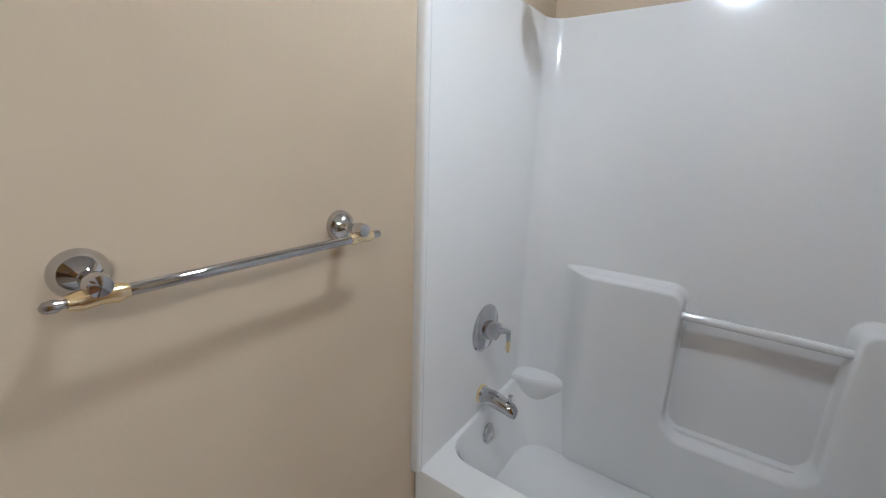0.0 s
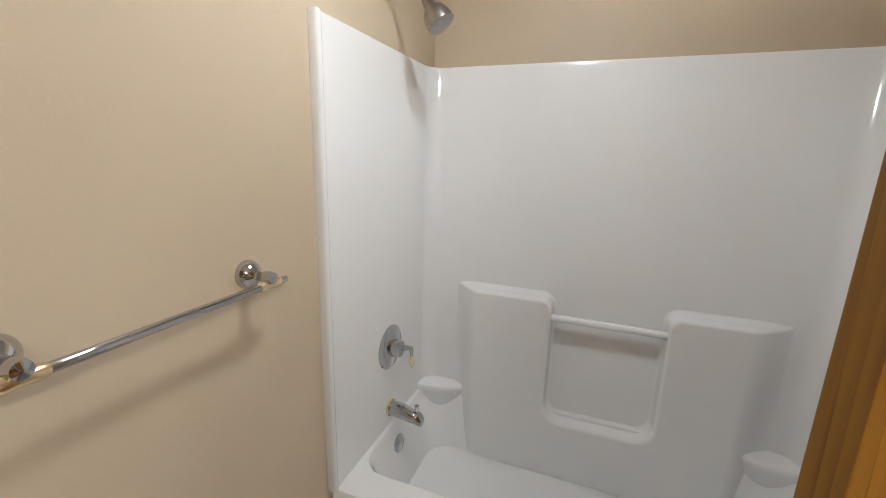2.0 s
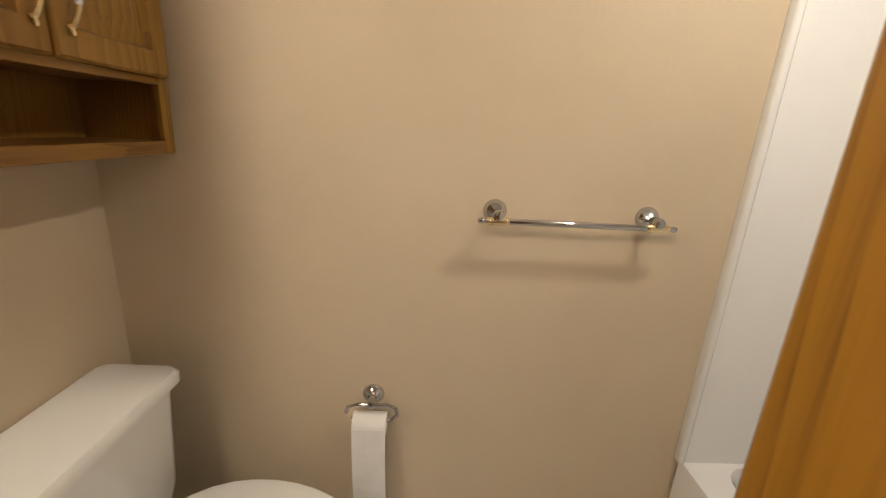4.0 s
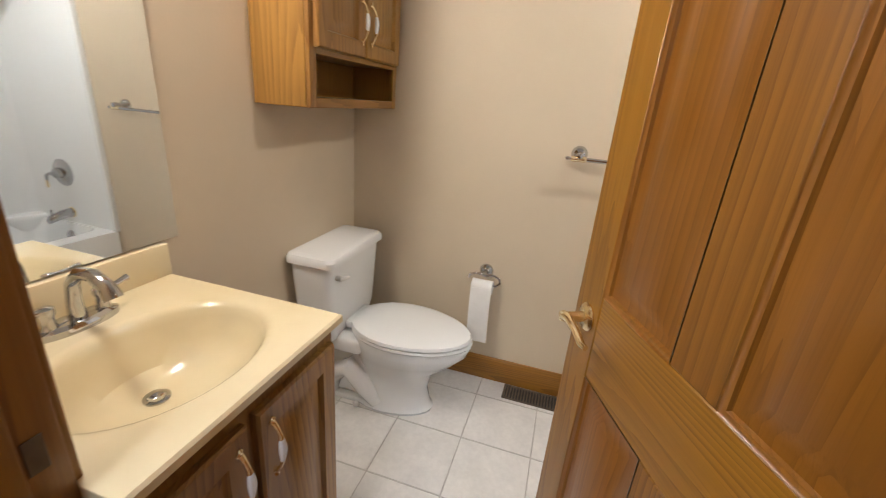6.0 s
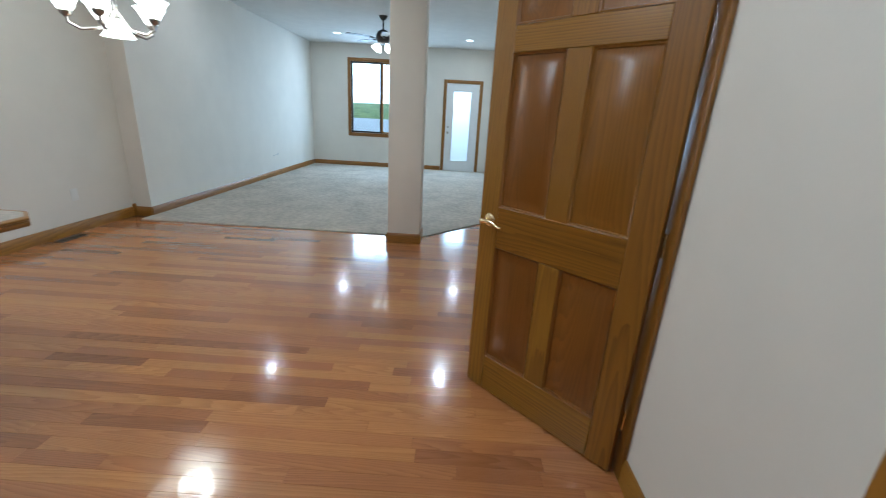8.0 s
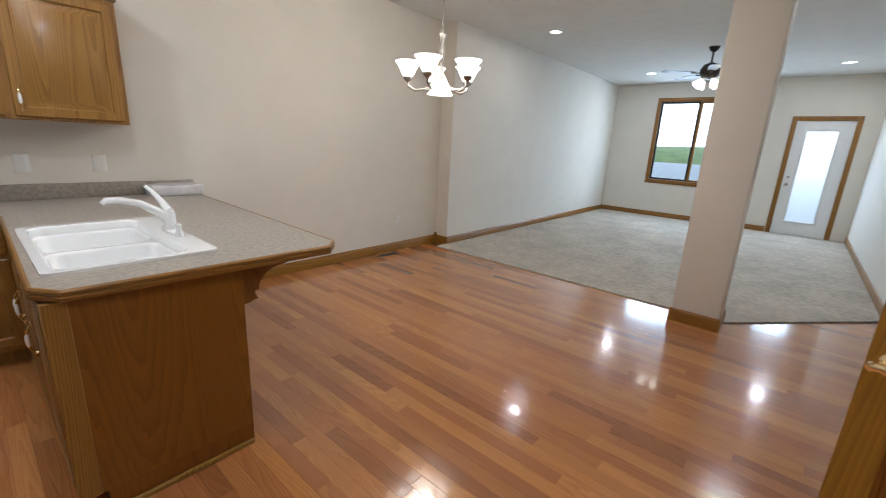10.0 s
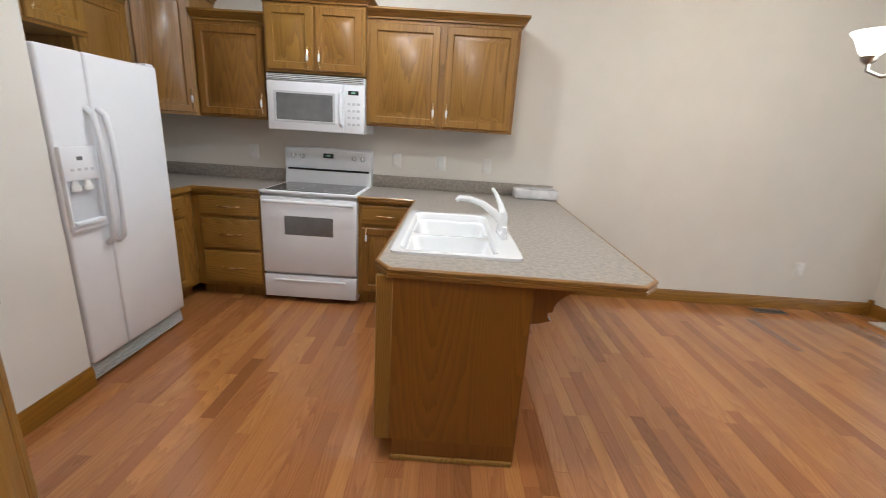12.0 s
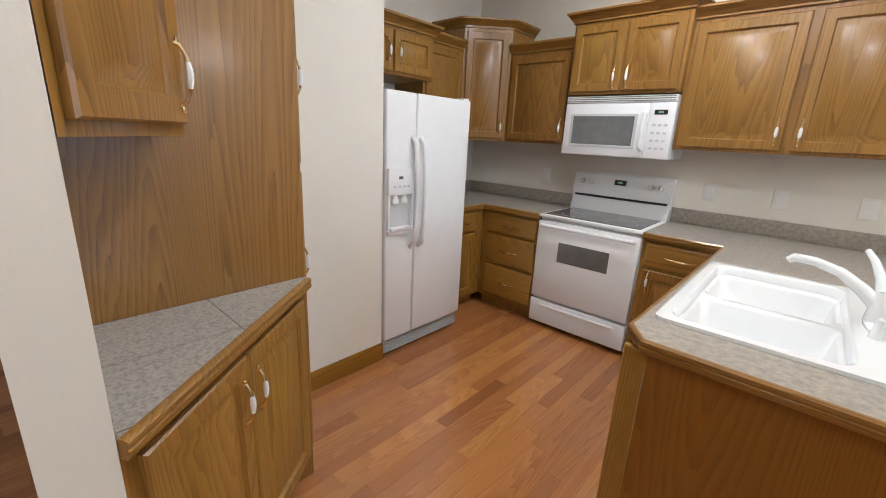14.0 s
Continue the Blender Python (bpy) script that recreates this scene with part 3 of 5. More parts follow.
# outdoors
setting("ground", bx((-3000, -3000, -0.5), (3000, 3000, -0.3)), GRASS, "far green lawn and fields", "ground")
setting("backdrop", bx((-120, -400, -2), (-119, 400, 120)), BACKDROP, "bright overcast sky", "sky")
setting("pavement", bx((-95, -120, -0.3), (XW - T, 120, -0.15)), PATIO, "grey concrete yard outside", "pavement")

bm = bmesh.new()
rings(bm, [[(-118, y, -0.4), (-92, y, -0.4), (-96, y, 1.0 + 0.2 * math.sin(y * 0.13)), (-104, y, 2.8 + 0.5 * math.sin(y * 0.05)), (-118, y, 3.6 + 0.5 * math.sin(y * 0.05 + 1))] for y in range(-160, 161, 8)])
setting("ground_bank", bm, GRASS, "low green bank beyond the yard", "ground")

# ---- bathroom things ----
# one-piece tub and surround
tub = thing("bathtub_surround", pose(0, 0, 0), "glossy white one-piece acrylic tub and shower surround", "bathtub")
RIM, TOP = 0.40, 1.83
tx0, tx1, ty0, ty1 = 0.0, 0.80, HI + 0.005, -0.004


def rounded(x0, x1, y0, y1, r, z, n=5):
    pts = []
    for cx, cy, a in ((x1 - r, y1 - r, 0), (x0 + r, y1 - r, 90), (x0 + r, y0 + r, 180), (x1 - r, y0 + r, 270)):
        pts += [(cx + r * math.cos(radians(a + 90 * i / n)), cy + r * math.sin(radians(a + 90 * i / n)), z) for i in range(n + 1)]
    return pts


bm = bmesh.new()
rings(bm, [rounded(tx0, tx1, ty0, ty1, 0.012, 0.0), rounded(tx0, tx1, ty0, ty1, 0.012, RIM - 0.015), rounded(tx0 + 0.005, tx1, ty0, ty1, 0.012, RIM),
           rounded(tx0 + 0.115, 0.72, ty0 + 0.10, ty1 - 0.035, 0.09, RIM), rounded(tx0 + 0.13, 0.715, ty0 + 0.115, ty1 - 0.042, 0.09, RIM - 0.02),
           rounded(tx0 + 0.16, 0.675, ty0 + 0.20, ty1 - 0.10, 0.11, 0.12), rounded(tx0 + 0.21, 0.63, ty0 + 0.26, ty1 - 0.15, 0.10, 0.085)], cap0=True)
part("tub", bm, ACRYLIC, tub)
# surround: three walls with coved corners and a rolled edge
bm = bmesh.new()


def u_line(o, n=6):
    """The surround's inner face line in plan, set back by o from the walls."""
    a, b, c, r = ty1 - 0.018 - o, ty0 + 0.09 + o, 0.75 - o, 0.07
    pts = [(0.0, a)]
    pts += [(c - r + r * math.sin(radians(90 * i / n)), a - r + r * math.cos(radians(90 * i / n))) for i in range(n + 1)]
    pts += [(c - r + r * math.cos(radians(90 * i / n)), b + r - r * math.sin(radians(90 * i / n))) for i in range(n + 1)]
    return pts + [(0.0, b)]


inner = u_line(0.0)
outer = [(0.0, ty1)] + [(tx1 + 0.02, ty1 - 0.0001 * i) for i in range(7)] + [(tx1 + 0.02, ty0 + 0.0001 * (6 - i)) for i in range(7)] + [(0.0, ty0)]
rows = []
for pts, z in ((inner, RIM - 0.002), (inner, TOP - 0.012), ([(x * 0.996 + 0.0, y) for x, y in u_line(-0.006)], TOP), (outer, TOP)):
    rows.append([bm.verts.new((x, y, z)) for x, y in pts])
for a, b in zip(rows, rows[1:]):
    for i in range(len(a) - 1):
        bm.faces.new((a[i], a[i + 1], b[i + 1], b[i]))
part("surround", bm, ACRYLIC, tub)
for y0, y1 in ((ty1 - 0.026, 0.006), (ty0 - 0.008, ty0 + 0.098)):
    part("edge_flange", bx((-0.012, y0, RIM - 0.005), (0.012, y1, TOP + 0.002), 0.009, 3), ACRYLIC, tub, "rounded white edge of the surround")
# moulded lower back: one skin that swells out into two ledges with a bay between them
def ease(a, b, v):
    q = np.clip((v - a) / (b - a), 0, 1)
    return q * q * (3 - 2 * q)


def rounded_gap(y, z, cy, half, z0, r):
    """Signed distance to a bay, open at its top, with round lower corners: below nought inside."""
    dy, dz = np.abs(y - cy) - half + r, z0 + r - z
    return np.hypot(np.maximum(dy, 0), np.maximum(dz, 0)) + np.minimum(np.maximum(dy, dz), 0) - r


NY, NZ = 230, 130
gy, gz = np.meshgrid(np.linspace(-1.46, -0.14, NY), np.linspace(0.12, 0.97, NZ), indexing="ij")
bay = rounded_gap(gy, gz, -0.81, 0.203, 0.395, 0.065)
under = 0.932 - gz
# the ledges' tops roll over into the bay
roll_in = 0.05 - np.hypot(np.maximum(0.05 - bay, 0), np.maximum(0.05 - under, 0)) + np.minimum(np.maximum(np.minimum(bay, under) - 0.05, 0), 1)
swell = ease(-0.002, 0.016, roll_in)
side = ease(-1.43, -1.27, gy) * (1 - ease(-0.30, -0.16, gy))
gx = 0.752 - 0.087 * swell * side
verts = np.stack([gx, gy, gz], -1).reshape(-1, 3)
idx = np.arange(NY * NZ).reshape(NY, NZ)
quads = np.stack([idx[:-1, :-1], idx[1:, :-1], idx[1:, 1:], idx[:-1, 1:]], -1).reshape(-1, 4)
me = bpy.data.meshes.new("moulded_back")
me.from_pydata(verts.tolist(), [], quads.tolist())
me.materials.append(ACRYLIC)
for p in me.polygons:
    p.use_smooth = True
mb = new("moulded_back", me)
mb.parent = tub
mb["label"] = "white moulded ledges with a bay between them"
bm = bmesh.new()
tube(bm, [(0.70, -0.595, 0.842), (0.70, -1.025, 0.842)], 0.0145, 12)
part("grab_rail", bm, ACRYLIC, tub, "white grab rail across the bay")
for y0, sgn in ((-0.02, -1), (ty0 + 0.09, 1)):
    q = []
    for i in range(9):
        a = radians(90 * i / 8)
        q.append((0.76 - 0.115 * math.cos(a) ** 1.4, y0 + sgn * 0.25 * math.sin(a)))
    lo = [(0.76, y0)] + q
    shelf_bm = rings(bmesh.new(), [[(0.76 + (x - 0.76) * k, y0 + (y - y0) * k, z) for x, y in lo] for k, z in ((0.4, 0.2), (0.66, 0.29), (0.87, 0.36), (0.96, 0.393), (1.0, 0.412), (0.985, 0.42), (0.95, 0.426), (0.86, 0.428))])
    part("corner_shelf", shelf_bm, ACRYLIC, tub, "moulded white soap shelf")


WY = -0.022
val = thing("shower_valve", pose(0.375, WY, 0.742), "chrome shower valve with a lever on the white surround", "valve")
part("plate", lathe(bmesh.new(), ((0.088, 0), (0.088, 0.004), (0.078, 0.012), (0.035, 0.018), (0.032, 0.05), (0.024, 0.056), (0, 0.058)), pose(0, 0, 0, 90), 32), CHROME, val)
bm = bmesh.new()
tube(bm, [(0, -0.05, 0), (0.02, -0.066, 0.0), (0.045, -0.072, -0.012), (0.05, -0.072, -0.05)], [0.012, 0.010, 0.009, 0.007], 10)
lv = part("lever", bm, CHROME, val)
part("lever_tip", tube(bmesh.new(), [(0.05, -0.072, -0.045), (0.051, -0.072, -0.085), (0.051, -0.072, -0.095)], [0.0075, 0.0095, 0.005], 10), BRASS, lv, "brass tip")
spt = thing("tub_spout", pose(0.375, WY, 0.475), "chrome tub spout with a diverter", "spout")
bm = bmesh.new()
rings(bm, [[(r * math.cos(2 * math.pi * i / 14), y, dz + r * k * math.sin(2 * math.pi * i / 14)) for i in range(14)] for r, y, dz, k in
           ((0.033, 0, 0, 1), (0.033, -0.012, 0, 1), (0.029, -0.016, 0, 1), (0.031, -0.06, -0.004, 1), (0.028, -0.11, -0.014, 0.95), (0.026, -0.135, -0.022, 1.0), (0.02, -0.145, -0.028, 0.9))])
part("body", bm, CHROME, spt)
part("diverter", lathe(bmesh.new(), ((0.007, 0), (0.006, 0.02), (0.01, 0.025), (0, 0.032)), pose(0, -0.12, 0.012), 12), CHROME, spt)
part("collar", lathe(bmesh.new(), ((0.036, 0), (0.036, 0.008), (0.034, 0.010)), pose(0, 0, 0, 90), 20), BRASS, spt, "brass collar")
ovf = thing("overflow_plate", pose(0.375, -0.062, 0.318), "round chrome overflow plate", "drain cover")
part("plate", lathe(bmesh.new(), ((0.038, 0), (0.038, 0.004), (0.028, 0.012), (0.008, 0.014), (0, 0.014)), pose(0, 0, 0, 84), 24), CHROME, ovf)
td = thing("tub_drain", pose(0.375, -0.30, 0.086), "round chrome tub drain", "drain")
part("ring", lathe(bmesh.new(), ((0.036, 0), (0.036, 0.004), (0.026, 0.006), (0.02, 0.001), (0, 0.001)), None, 20), CHROME, td)
shw = thing("wall_shower", pose(0.385, 0.0, 2.005), "brushed chrome shower head on a bent arm with brass flange", "shower head")
part("flange", lathe(bmesh.new(), ((0.036, 0), (0.034, 0.006), (0.016, 0.014), (0.014, 0.016)), pose(0, 0, 0, 90), 24), BRASS, shw)
part("arm", tube(bmesh.new(), [(0, 0, 0), (0, -0.05, 0.004), (0, -0.09, -0.002), (0, -0.125, -0.024), (0, -0.15, -0.05)], 0.0095, 10), CHROME, shw)
part("head", lathe(bmesh.new(), ((0.012, 0), (0.016, 0.012), (0.02, 0.03), (0.038, 0.05), (0.045, 0.075), (0.045, 0.098), (0.036, 0.102), (0, 0.10)), pose(0, -0.145, -0.045, 0, 0, 0) @ pose(0, 0, 0, 142), 24), NICKEL, shw)

# towel bar and paper holder on the north wall
bar = thing("towel_bar", pose(0, 0, 1.208), "chrome towel bar with brass trim on round posts", "towel bar")
for x in (-0.688, -0.262):
    pst = part("post", lathe(bmesh.new(), ((0.033, 0), (0.0335, 0.005), (0.031, 0.012), (0.026, 0.02), (0.017, 0.028), (0.011, 0.033), (0.01, 0.045), (0.014, 0.052), (0.015, 0.066), (0.013, 0.078), (0, 0.082)), pose(0, 0, 0, 90), 28), CHROME, bar, m=pose(x, 0, 0))
    part("collar", tube(bmesh.new(), [(-0.03, -0.066, -0.015), (-0.018, -0.066, -0.015), (0, -0.066, -0.015), (0.018, -0.066, -0.015), (0.03, -0.066, -0.015)], [0.009, 0.0125, 0.010, 0.0125, 0.009], 12), BRASS, pst, "brass collar")
part("rod", tube(bmesh.new(), [(-0.688, -0.066, -0.015), (-0.262, -0.066, -0.015)], 0.0085, 12), CHROME, bar)
for x, s in ((-0.688, -1), (-0.262, 1)):
    part("finial", tube(bmesh.new(), [(x + s * 0.028, -0.066, -0.015), (x + s * 0.034, -0.066, -0.015), (x + s * 0.04, -0.066, -0.015), (x + s * 0.05, -0.066, -0.015), (x + s * 0.054, -0.066, -0.015)], [0.006, 0.005, 0.008, 0.007, 0.002], 12), CHROME, bar, "chrome finial")
tp = thing("paper_holder", pose(-1.017, 0, 0.61), "chrome ring holder on a round post", "paper holder")
part("post", lathe(bmesh.new(), ((0.034, 0), (0.034, 0.004), (0.028, 0.013), (0.013, 0.022), (0.011, 0.06), (0, 0.066)), pose(0, 0, 0, 90), 24), CHROME, tp)
part("arm", tube(bmesh.new(), [(-0.075, -0.055, -0.03), (-0.07, -0.055, -0.012), (-0.04, -0.055, 0), (0.05, -0.055, 0), (0.075, -0.055, -0.012), (0.08, -0.055, -0.035), (0.06, -0.055, -0.052), (-0.06, -0.055, -0.052)], 0.006, 10), CHROME, tp)
roll = thing("toilet_paper", pose(-1.02, -0.055, 0.558), "white toilet paper roll with a long hanging sheet", "toilet paper")
part("roll", tube(bmesh.new(), [(-0.05, 0, -0.012), (0.05, 0, -0.012)], 0.034, 20), PAPER, roll)
bm = bmesh.new()
zs = (0, 0.06, 0.12, 0.18, 0.24, 0.29)
rings(bm, [[(-0.05 + z * 0.02, -0.035 - 0.008 * math.sin(z * 12), -0.01 - z), (0.05 + z * 0.02, -0.035 - 0.008 * math.sin(z * 12), -0.01 - z),
            (0.05 + z * 0.02, -0.032 - 0.008 * math.sin(z * 12), -0.01 - z), (-0.05 + z * 0.02, -0.032 - 0.008 * math.sin(z * 12), -0.01 - z)] for z in zs])
part("hanging_sheet", bm, PAPER, roll)

# toilet
wc = thing("toilet", pose(XM, -0.34, 0), "white two-piece porcelain toilet with a closed lid", "toilet")


def oval(cx, rx, ry, z, n=28, egg=0.12):
    return [(cx + rx * math.cos(2 * math.pi * i / n) , ry * math.sin(2 * math.pi * i / n) * (1 - egg * math.cos(2 * math.pi * i / n)), z) for i in range(n)]


bm = bmesh.new()
rings(bm, [oval(0.40, 0.20, 0.115, 0.0), oval(0.40, 0.205, 0.12, 0.015), oval(0.40, 0.19, 0.105, 0.03), oval(0.40, 0.17, 0.09, 0.12), oval(0.41, 0.18, 0.10, 0.2),
           oval(0.45, 0.235, 0.145, 0.28), oval(0.475, 0.268, 0.175, 0.34), oval(0.48, 0.275, 0.182, 0.375), oval(0.48, 0.27, 0.178, 0.385)])
part("bowl", bm, PORC, wc)
bm = bmesh.new()
box(bm, (0.03, -0.10, 0.0), (0.30, 0.10, 0.03), 0.012, 2)
tube(bm, [(0.10, -0.07, 0.03), (0.13, -0.085, 0.13), (0.22, -0.095, 0.20), (0.30, -0.092, 0.10), (0.36, -0.085, 0.03)], [0.05, 0.05, 0.052, 0.045, 0.035], 12)
tube(bm, [(0.10, 0.07, 0.03), (0.13, 0.085, 0.13), (0.22, 0.095, 0.20), (0.30, 0.092, 0.10), (0.36, 0.085, 0.03)], [0.05, 0.05, 0.052, 0.045, 0.035], 12)
box(bm, (0.06, -0.085, 0.03), (0.33, 0.085, 0.30), 0.03, 3)
box(bm, (0.02, -0.15, 0.29), (0.30, 0.15, 0.375), 0.03, 3)
part("trapway", bm, PORC, wc)
part("bolt_cap", lathe(bmesh.new(), ((0.016, 0), (0.015, 0.012), (0.008, 0.02), (0, 0.021)), pose(0.27, -0.125, 0.012), 12), PORC, wc)
bm = bmesh.new()
rings(bm, [oval(0.48, 0.275, 0.185, 0.388), oval(0.48, 0.28, 0.19, 0.395), oval(0.48, 0.275, 0.186, 0.404)])
part("seat", bm, PORC, wc)
bm = bmesh.new()
rings(bm, [oval(0.475, 0.272, 0.184, 0.406), oval(0.475, 0.278, 0.189, 0.412), oval(0.475, 0.272, 0.184, 0.424), oval(0.47, 0.24, 0.155, 0.432), oval(0.46, 0.12, 0.08, 0.435)])
box(bm, (0.195, -0.09, 0.388), (0.235, 0.09, 0.425), 0.01, 2)
part("lid", bm, PORC, wc)


def tank_ring(x0, x1, hw, z, r=0.04):
    return [(x, y, z) for x, y, _ in rounded(x0, x1, -hw, hw, r, z, 4)]


bm = bmesh.new()
rings(bm, [tank_ring(0.03, 0.185, 0.19, 0.36), tank_ring(0.022, 0.195, 0.205, 0.42), tank_ring(0.012, 0.205, 0.222, 0.70), tank_ring(0.012, 0.205, 0.222, 0.715)])
part("tank", bm, PORC, wc)
bm = bmesh.new()
rings(bm, [tank_ring(0.006, 0.213, 0.228, 0.716, 0.03), tank_ring(0.002, 0.222, 0.236, 0.722, 0.03), tank_ring(0.002, 0.222, 0.236, 0.745, 0.03), tank_ring(0.008, 0.214, 0.228, 0.757, 0.03), tank_ring(0.03, 0.19, 0.2, 0.760, 0.03)])
part("tank_lid", bm, PORC, wc)
bm = bmesh.new()
tube(bm, [(0.203, -0.17, 0.665), (0.222, -0.17, 0.665), (0.228, -0.155, 0.662), (0.228, -0.115, 0.652)], [0.012, 0.012, 0.009, 0.007], 10)
part("flush_lever", bm, SWITCH, wc, "white flush lever")

# vanity: two-door unit with a cream top and bowl
VY0, VY1, VF = HI + 0.004, -1.075, -1.212
van = cabinet("vanity_cabinet", pose(VF, VY0, 0, 0, 0, 90), VY1 - VY0, 0.842, VF - XM - 0.002, "oak two-door vanity cabinet with porcelain pulls",
              doors=((0.012, 0.215, 0.13, 0.80, 0.185, 0.70), (0.24, 0.505, 0.13, 0.80, 0.27, 0.70)), toe=0.09, hollow=True)
CZ = 0.865
top = thing("bathroom_countertop", pose(0, 0, 0), "cream cultured marble top with a moulded oval bowl", "countertop")
hx, hy, rx, ry = -1.425, -1.335, 0.165, 0.215
NB = 40


def el(k, z, dx=0.0):
    return [(hx + dx + rx * k * math.cos(2 * math.pi * i / NB), hy + ry * k * math.sin(2 * math.pi * i / NB), z) for i in range(NB)]


def on_rect(x0, x1, y0, y1, z):
    out = []
    for i in range(NB):
        c, s = math.cos(2 * math.pi * i / NB), math.sin(2 * math.pi * i / NB)
        tx = ((x1 - hx) / c if c > 0 else (x0 - hx) / c) if abs(c) > 1e-6 else 1e9
        ty = ((y1 - hy) / s if s > 0 else (y0 - hy) / s) if abs(s) > 1e-6 else 1e9
        t = min(tx, ty)
        out.append((hx + c * t, hy + s * t, z))
    for px, py in ((x0, y0), (x0, y1), (x1, y0), (x1, y1)):
        k = min(range(NB), key=lambda i: (out[i][0] - px) ** 2 + (out[i][1] - py) ** 2)
        out[k] = (px, py, z)
    return out


bm = bmesh.new()
x0, x1, y0, y1 = XM + 0.002, -1.19, HI + 0.003, -1.058
rings(bm, [on_rect(x0, x1, y0, y1, 0.843), on_rect(x0, x1, y0, y1, CZ - 0.006), on_rect(x0, x1 - 0.005, y0, y1 - 0.005, CZ),
           el(1.10, CZ), el(1.05, CZ - 0.0015), el(1.01, CZ - 0.005), el(0.975, CZ - 0.012), el(0.93, CZ - 0.028), el(0.82, CZ - 0.07, -0.01), el(0.6, CZ - 0.112, -0.03), el(0.3, CZ - 0.13, -0.045), el(0.12, CZ - 0.133, -0.05)], cap0=False)
part("basin_top", bm, MARBLE, top)
part("backsplash", bx((XM + 0.002, y0, CZ - 0.002), (XM + 0.022, y1, CZ + 0.09), 0.005), MARBLE, top)
part("drain", lathe(bmesh.new(), ((0.026, 0), (0.026, 0.004), (0.018, 0.005), (0.016, 0.012), (0.006, 0.016), (0, 0.016)), pose(hx - 0.05, hy, CZ - 0.133), 20), CHROME, top, "chrome pop-up drain")
fct = thing("bathroom_faucet", pose(XM + 0.085, hy, CZ), "chrome centreset faucet with an arched spout and two levers", "faucet")
part("base_plate", lathe(bmesh.new(), ((0.030, 0), (0.030, 0.014), (0.024, 0.022), (0, 0.023)), None, 24, squash=(1, 2.7)), CHROME, fct)
part("spout", tube(bmesh.new(), [(0, 0, 0.01), (0, 0, 0.06), (0.008, 0, 0.10), (0.035, 0, 0.128), (0.075, 0, 0.132), (0.11, 0, 0.112), (0.122, 0, 0.09)], [0.018, 0.014, 0.013, 0.013, 0.014, 0.016, 0.017], 14), CHROME, fct)
for s in (-1, 1):
    bm = bmesh.new()
    lathe(bm, ((0.018, 0.01), (0.013, 0.03), (0.012, 0.045), (0.016, 0.055), (0.015, 0.064), (0, 0.068)), pose(0, s * 0.052, 0), 16)
    tube(bm, [(0, s * 0.052, 0.058), (0.0, s * 0.085, 0.062), (-0.004, s * 0.115, 0.066)], [0.008, 0.006, 0.008], 10)
    part("lever", bm, CHROME, fct)
mir = thing("wall_mirror", pose(XM, 0, 0), "large frameless wall mirror above the vanity", "mirror")
part("glass", bx((0.001, HI + 0.01, 0.958), (0.006, -1.01, 1.98), 0.002, 1), MIRROR, mir)

# cabinet above the toilet
KX, KZ0, KZ1 = -1.545, 1.32, 2.24
wcab = thing("bath_wall_cabinet", pose(KX, -0.665, 0, 0, 0, 90), "oak wall cabinet with two doors over an open shelf", "cabinet")
kw, kd = 0.655, KX - XM - 0.001
part("side_panel", bx((0, 0, KZ0), (0.018, kd, KZ1), 0.002, 1), OAK, wcab, "orange-lit oak side")
part("side_panel", bx((kw - 0.018, 0, KZ0), (kw, kd, KZ1), 0.002, 1), OAK, wcab)
part("back_panel", bx((0.018, kd - 0.008, KZ0), (kw - 0.018, kd, KZ1)), OAK, wcab)
for z0, z1 in ((KZ0, KZ0 + 0.03), (KZ0 + 0.165, KZ0 + 0.195), (KZ1 - 0.03, KZ1)):
    part("shelf", bx((0.018, 0.001, z0), (kw - 0.018, kd - 0.008, z1), 0.001, 1), OAK_X, wcab)
for x0, x1 in ((0.0, 0.035), (kw - 0.035, kw)):
    part("face_stile", bx((x0, -0.016, KZ0), (x1, 0, KZ1), 0.002, 1), OAK, wcab)
for z0, z1 in ((KZ0, KZ0 + 0.032), (KZ0 + 0.16, KZ0 + 0.20), (KZ1 - 0.05, KZ1)):
    part("face_rail", bx((0.035, -0.0158, z0), (kw - 0.035, 0, z1), 0.002, 1), OAK_X, wcab)
for x0, x1, hx2 in ((0.02, kw / 2 - 0.004, kw / 2 - 0.035), (kw / 2 + 0.004, kw - 0.02, kw / 2 + 0.035)):
    dr = part("door", ringed(x1 - x0, KZ1 - KZ0 - 0.20, RAISED), OAK, wcab, m=pose(x0, -0.017, KZ0 + 0.178))
    put_pull(dr, hx2 - x0, 0.115)


def register(name, m, w, d, n, material=VENTM):
    e = thing(name, m, "bronze metal floor register with slots", "floor vent")
    bm = bmesh.new()
    for lo, hi in (((0, 0), (w, 0.012)), ((0, d - 0.012), (w, d)), ((0, 0.012), (0.012, d - 0.012)), ((w - 0.012, 0.012), (w, d - 0.012))):
        box(bm, (lo[0], lo[1], 0), (hi[0], hi[1], 0.006), 0.002, 1)
    part("rim", bm, material, e)
    part("backing", bx((0.01, 0.01, 0.0), (w - 0.01, d - 0.01, 0.001)), BLACK, e)
    for i in range(n):
        x = 0.014 + (w - 0.028) * (i + 0.5) / n
        part("slat", bx((x - 0.004, 0.01, 0.001), (x + 0.004, d - 0.01, 0.005)), material, e)
    return e


register("floor_vent", pose(-0.845, -0.135, 0.0005), 0.29, 0.112, 18)
register("floor_vent", pose(-4.80, -6.43, 0.0005), 0.30, 0.10, 16)


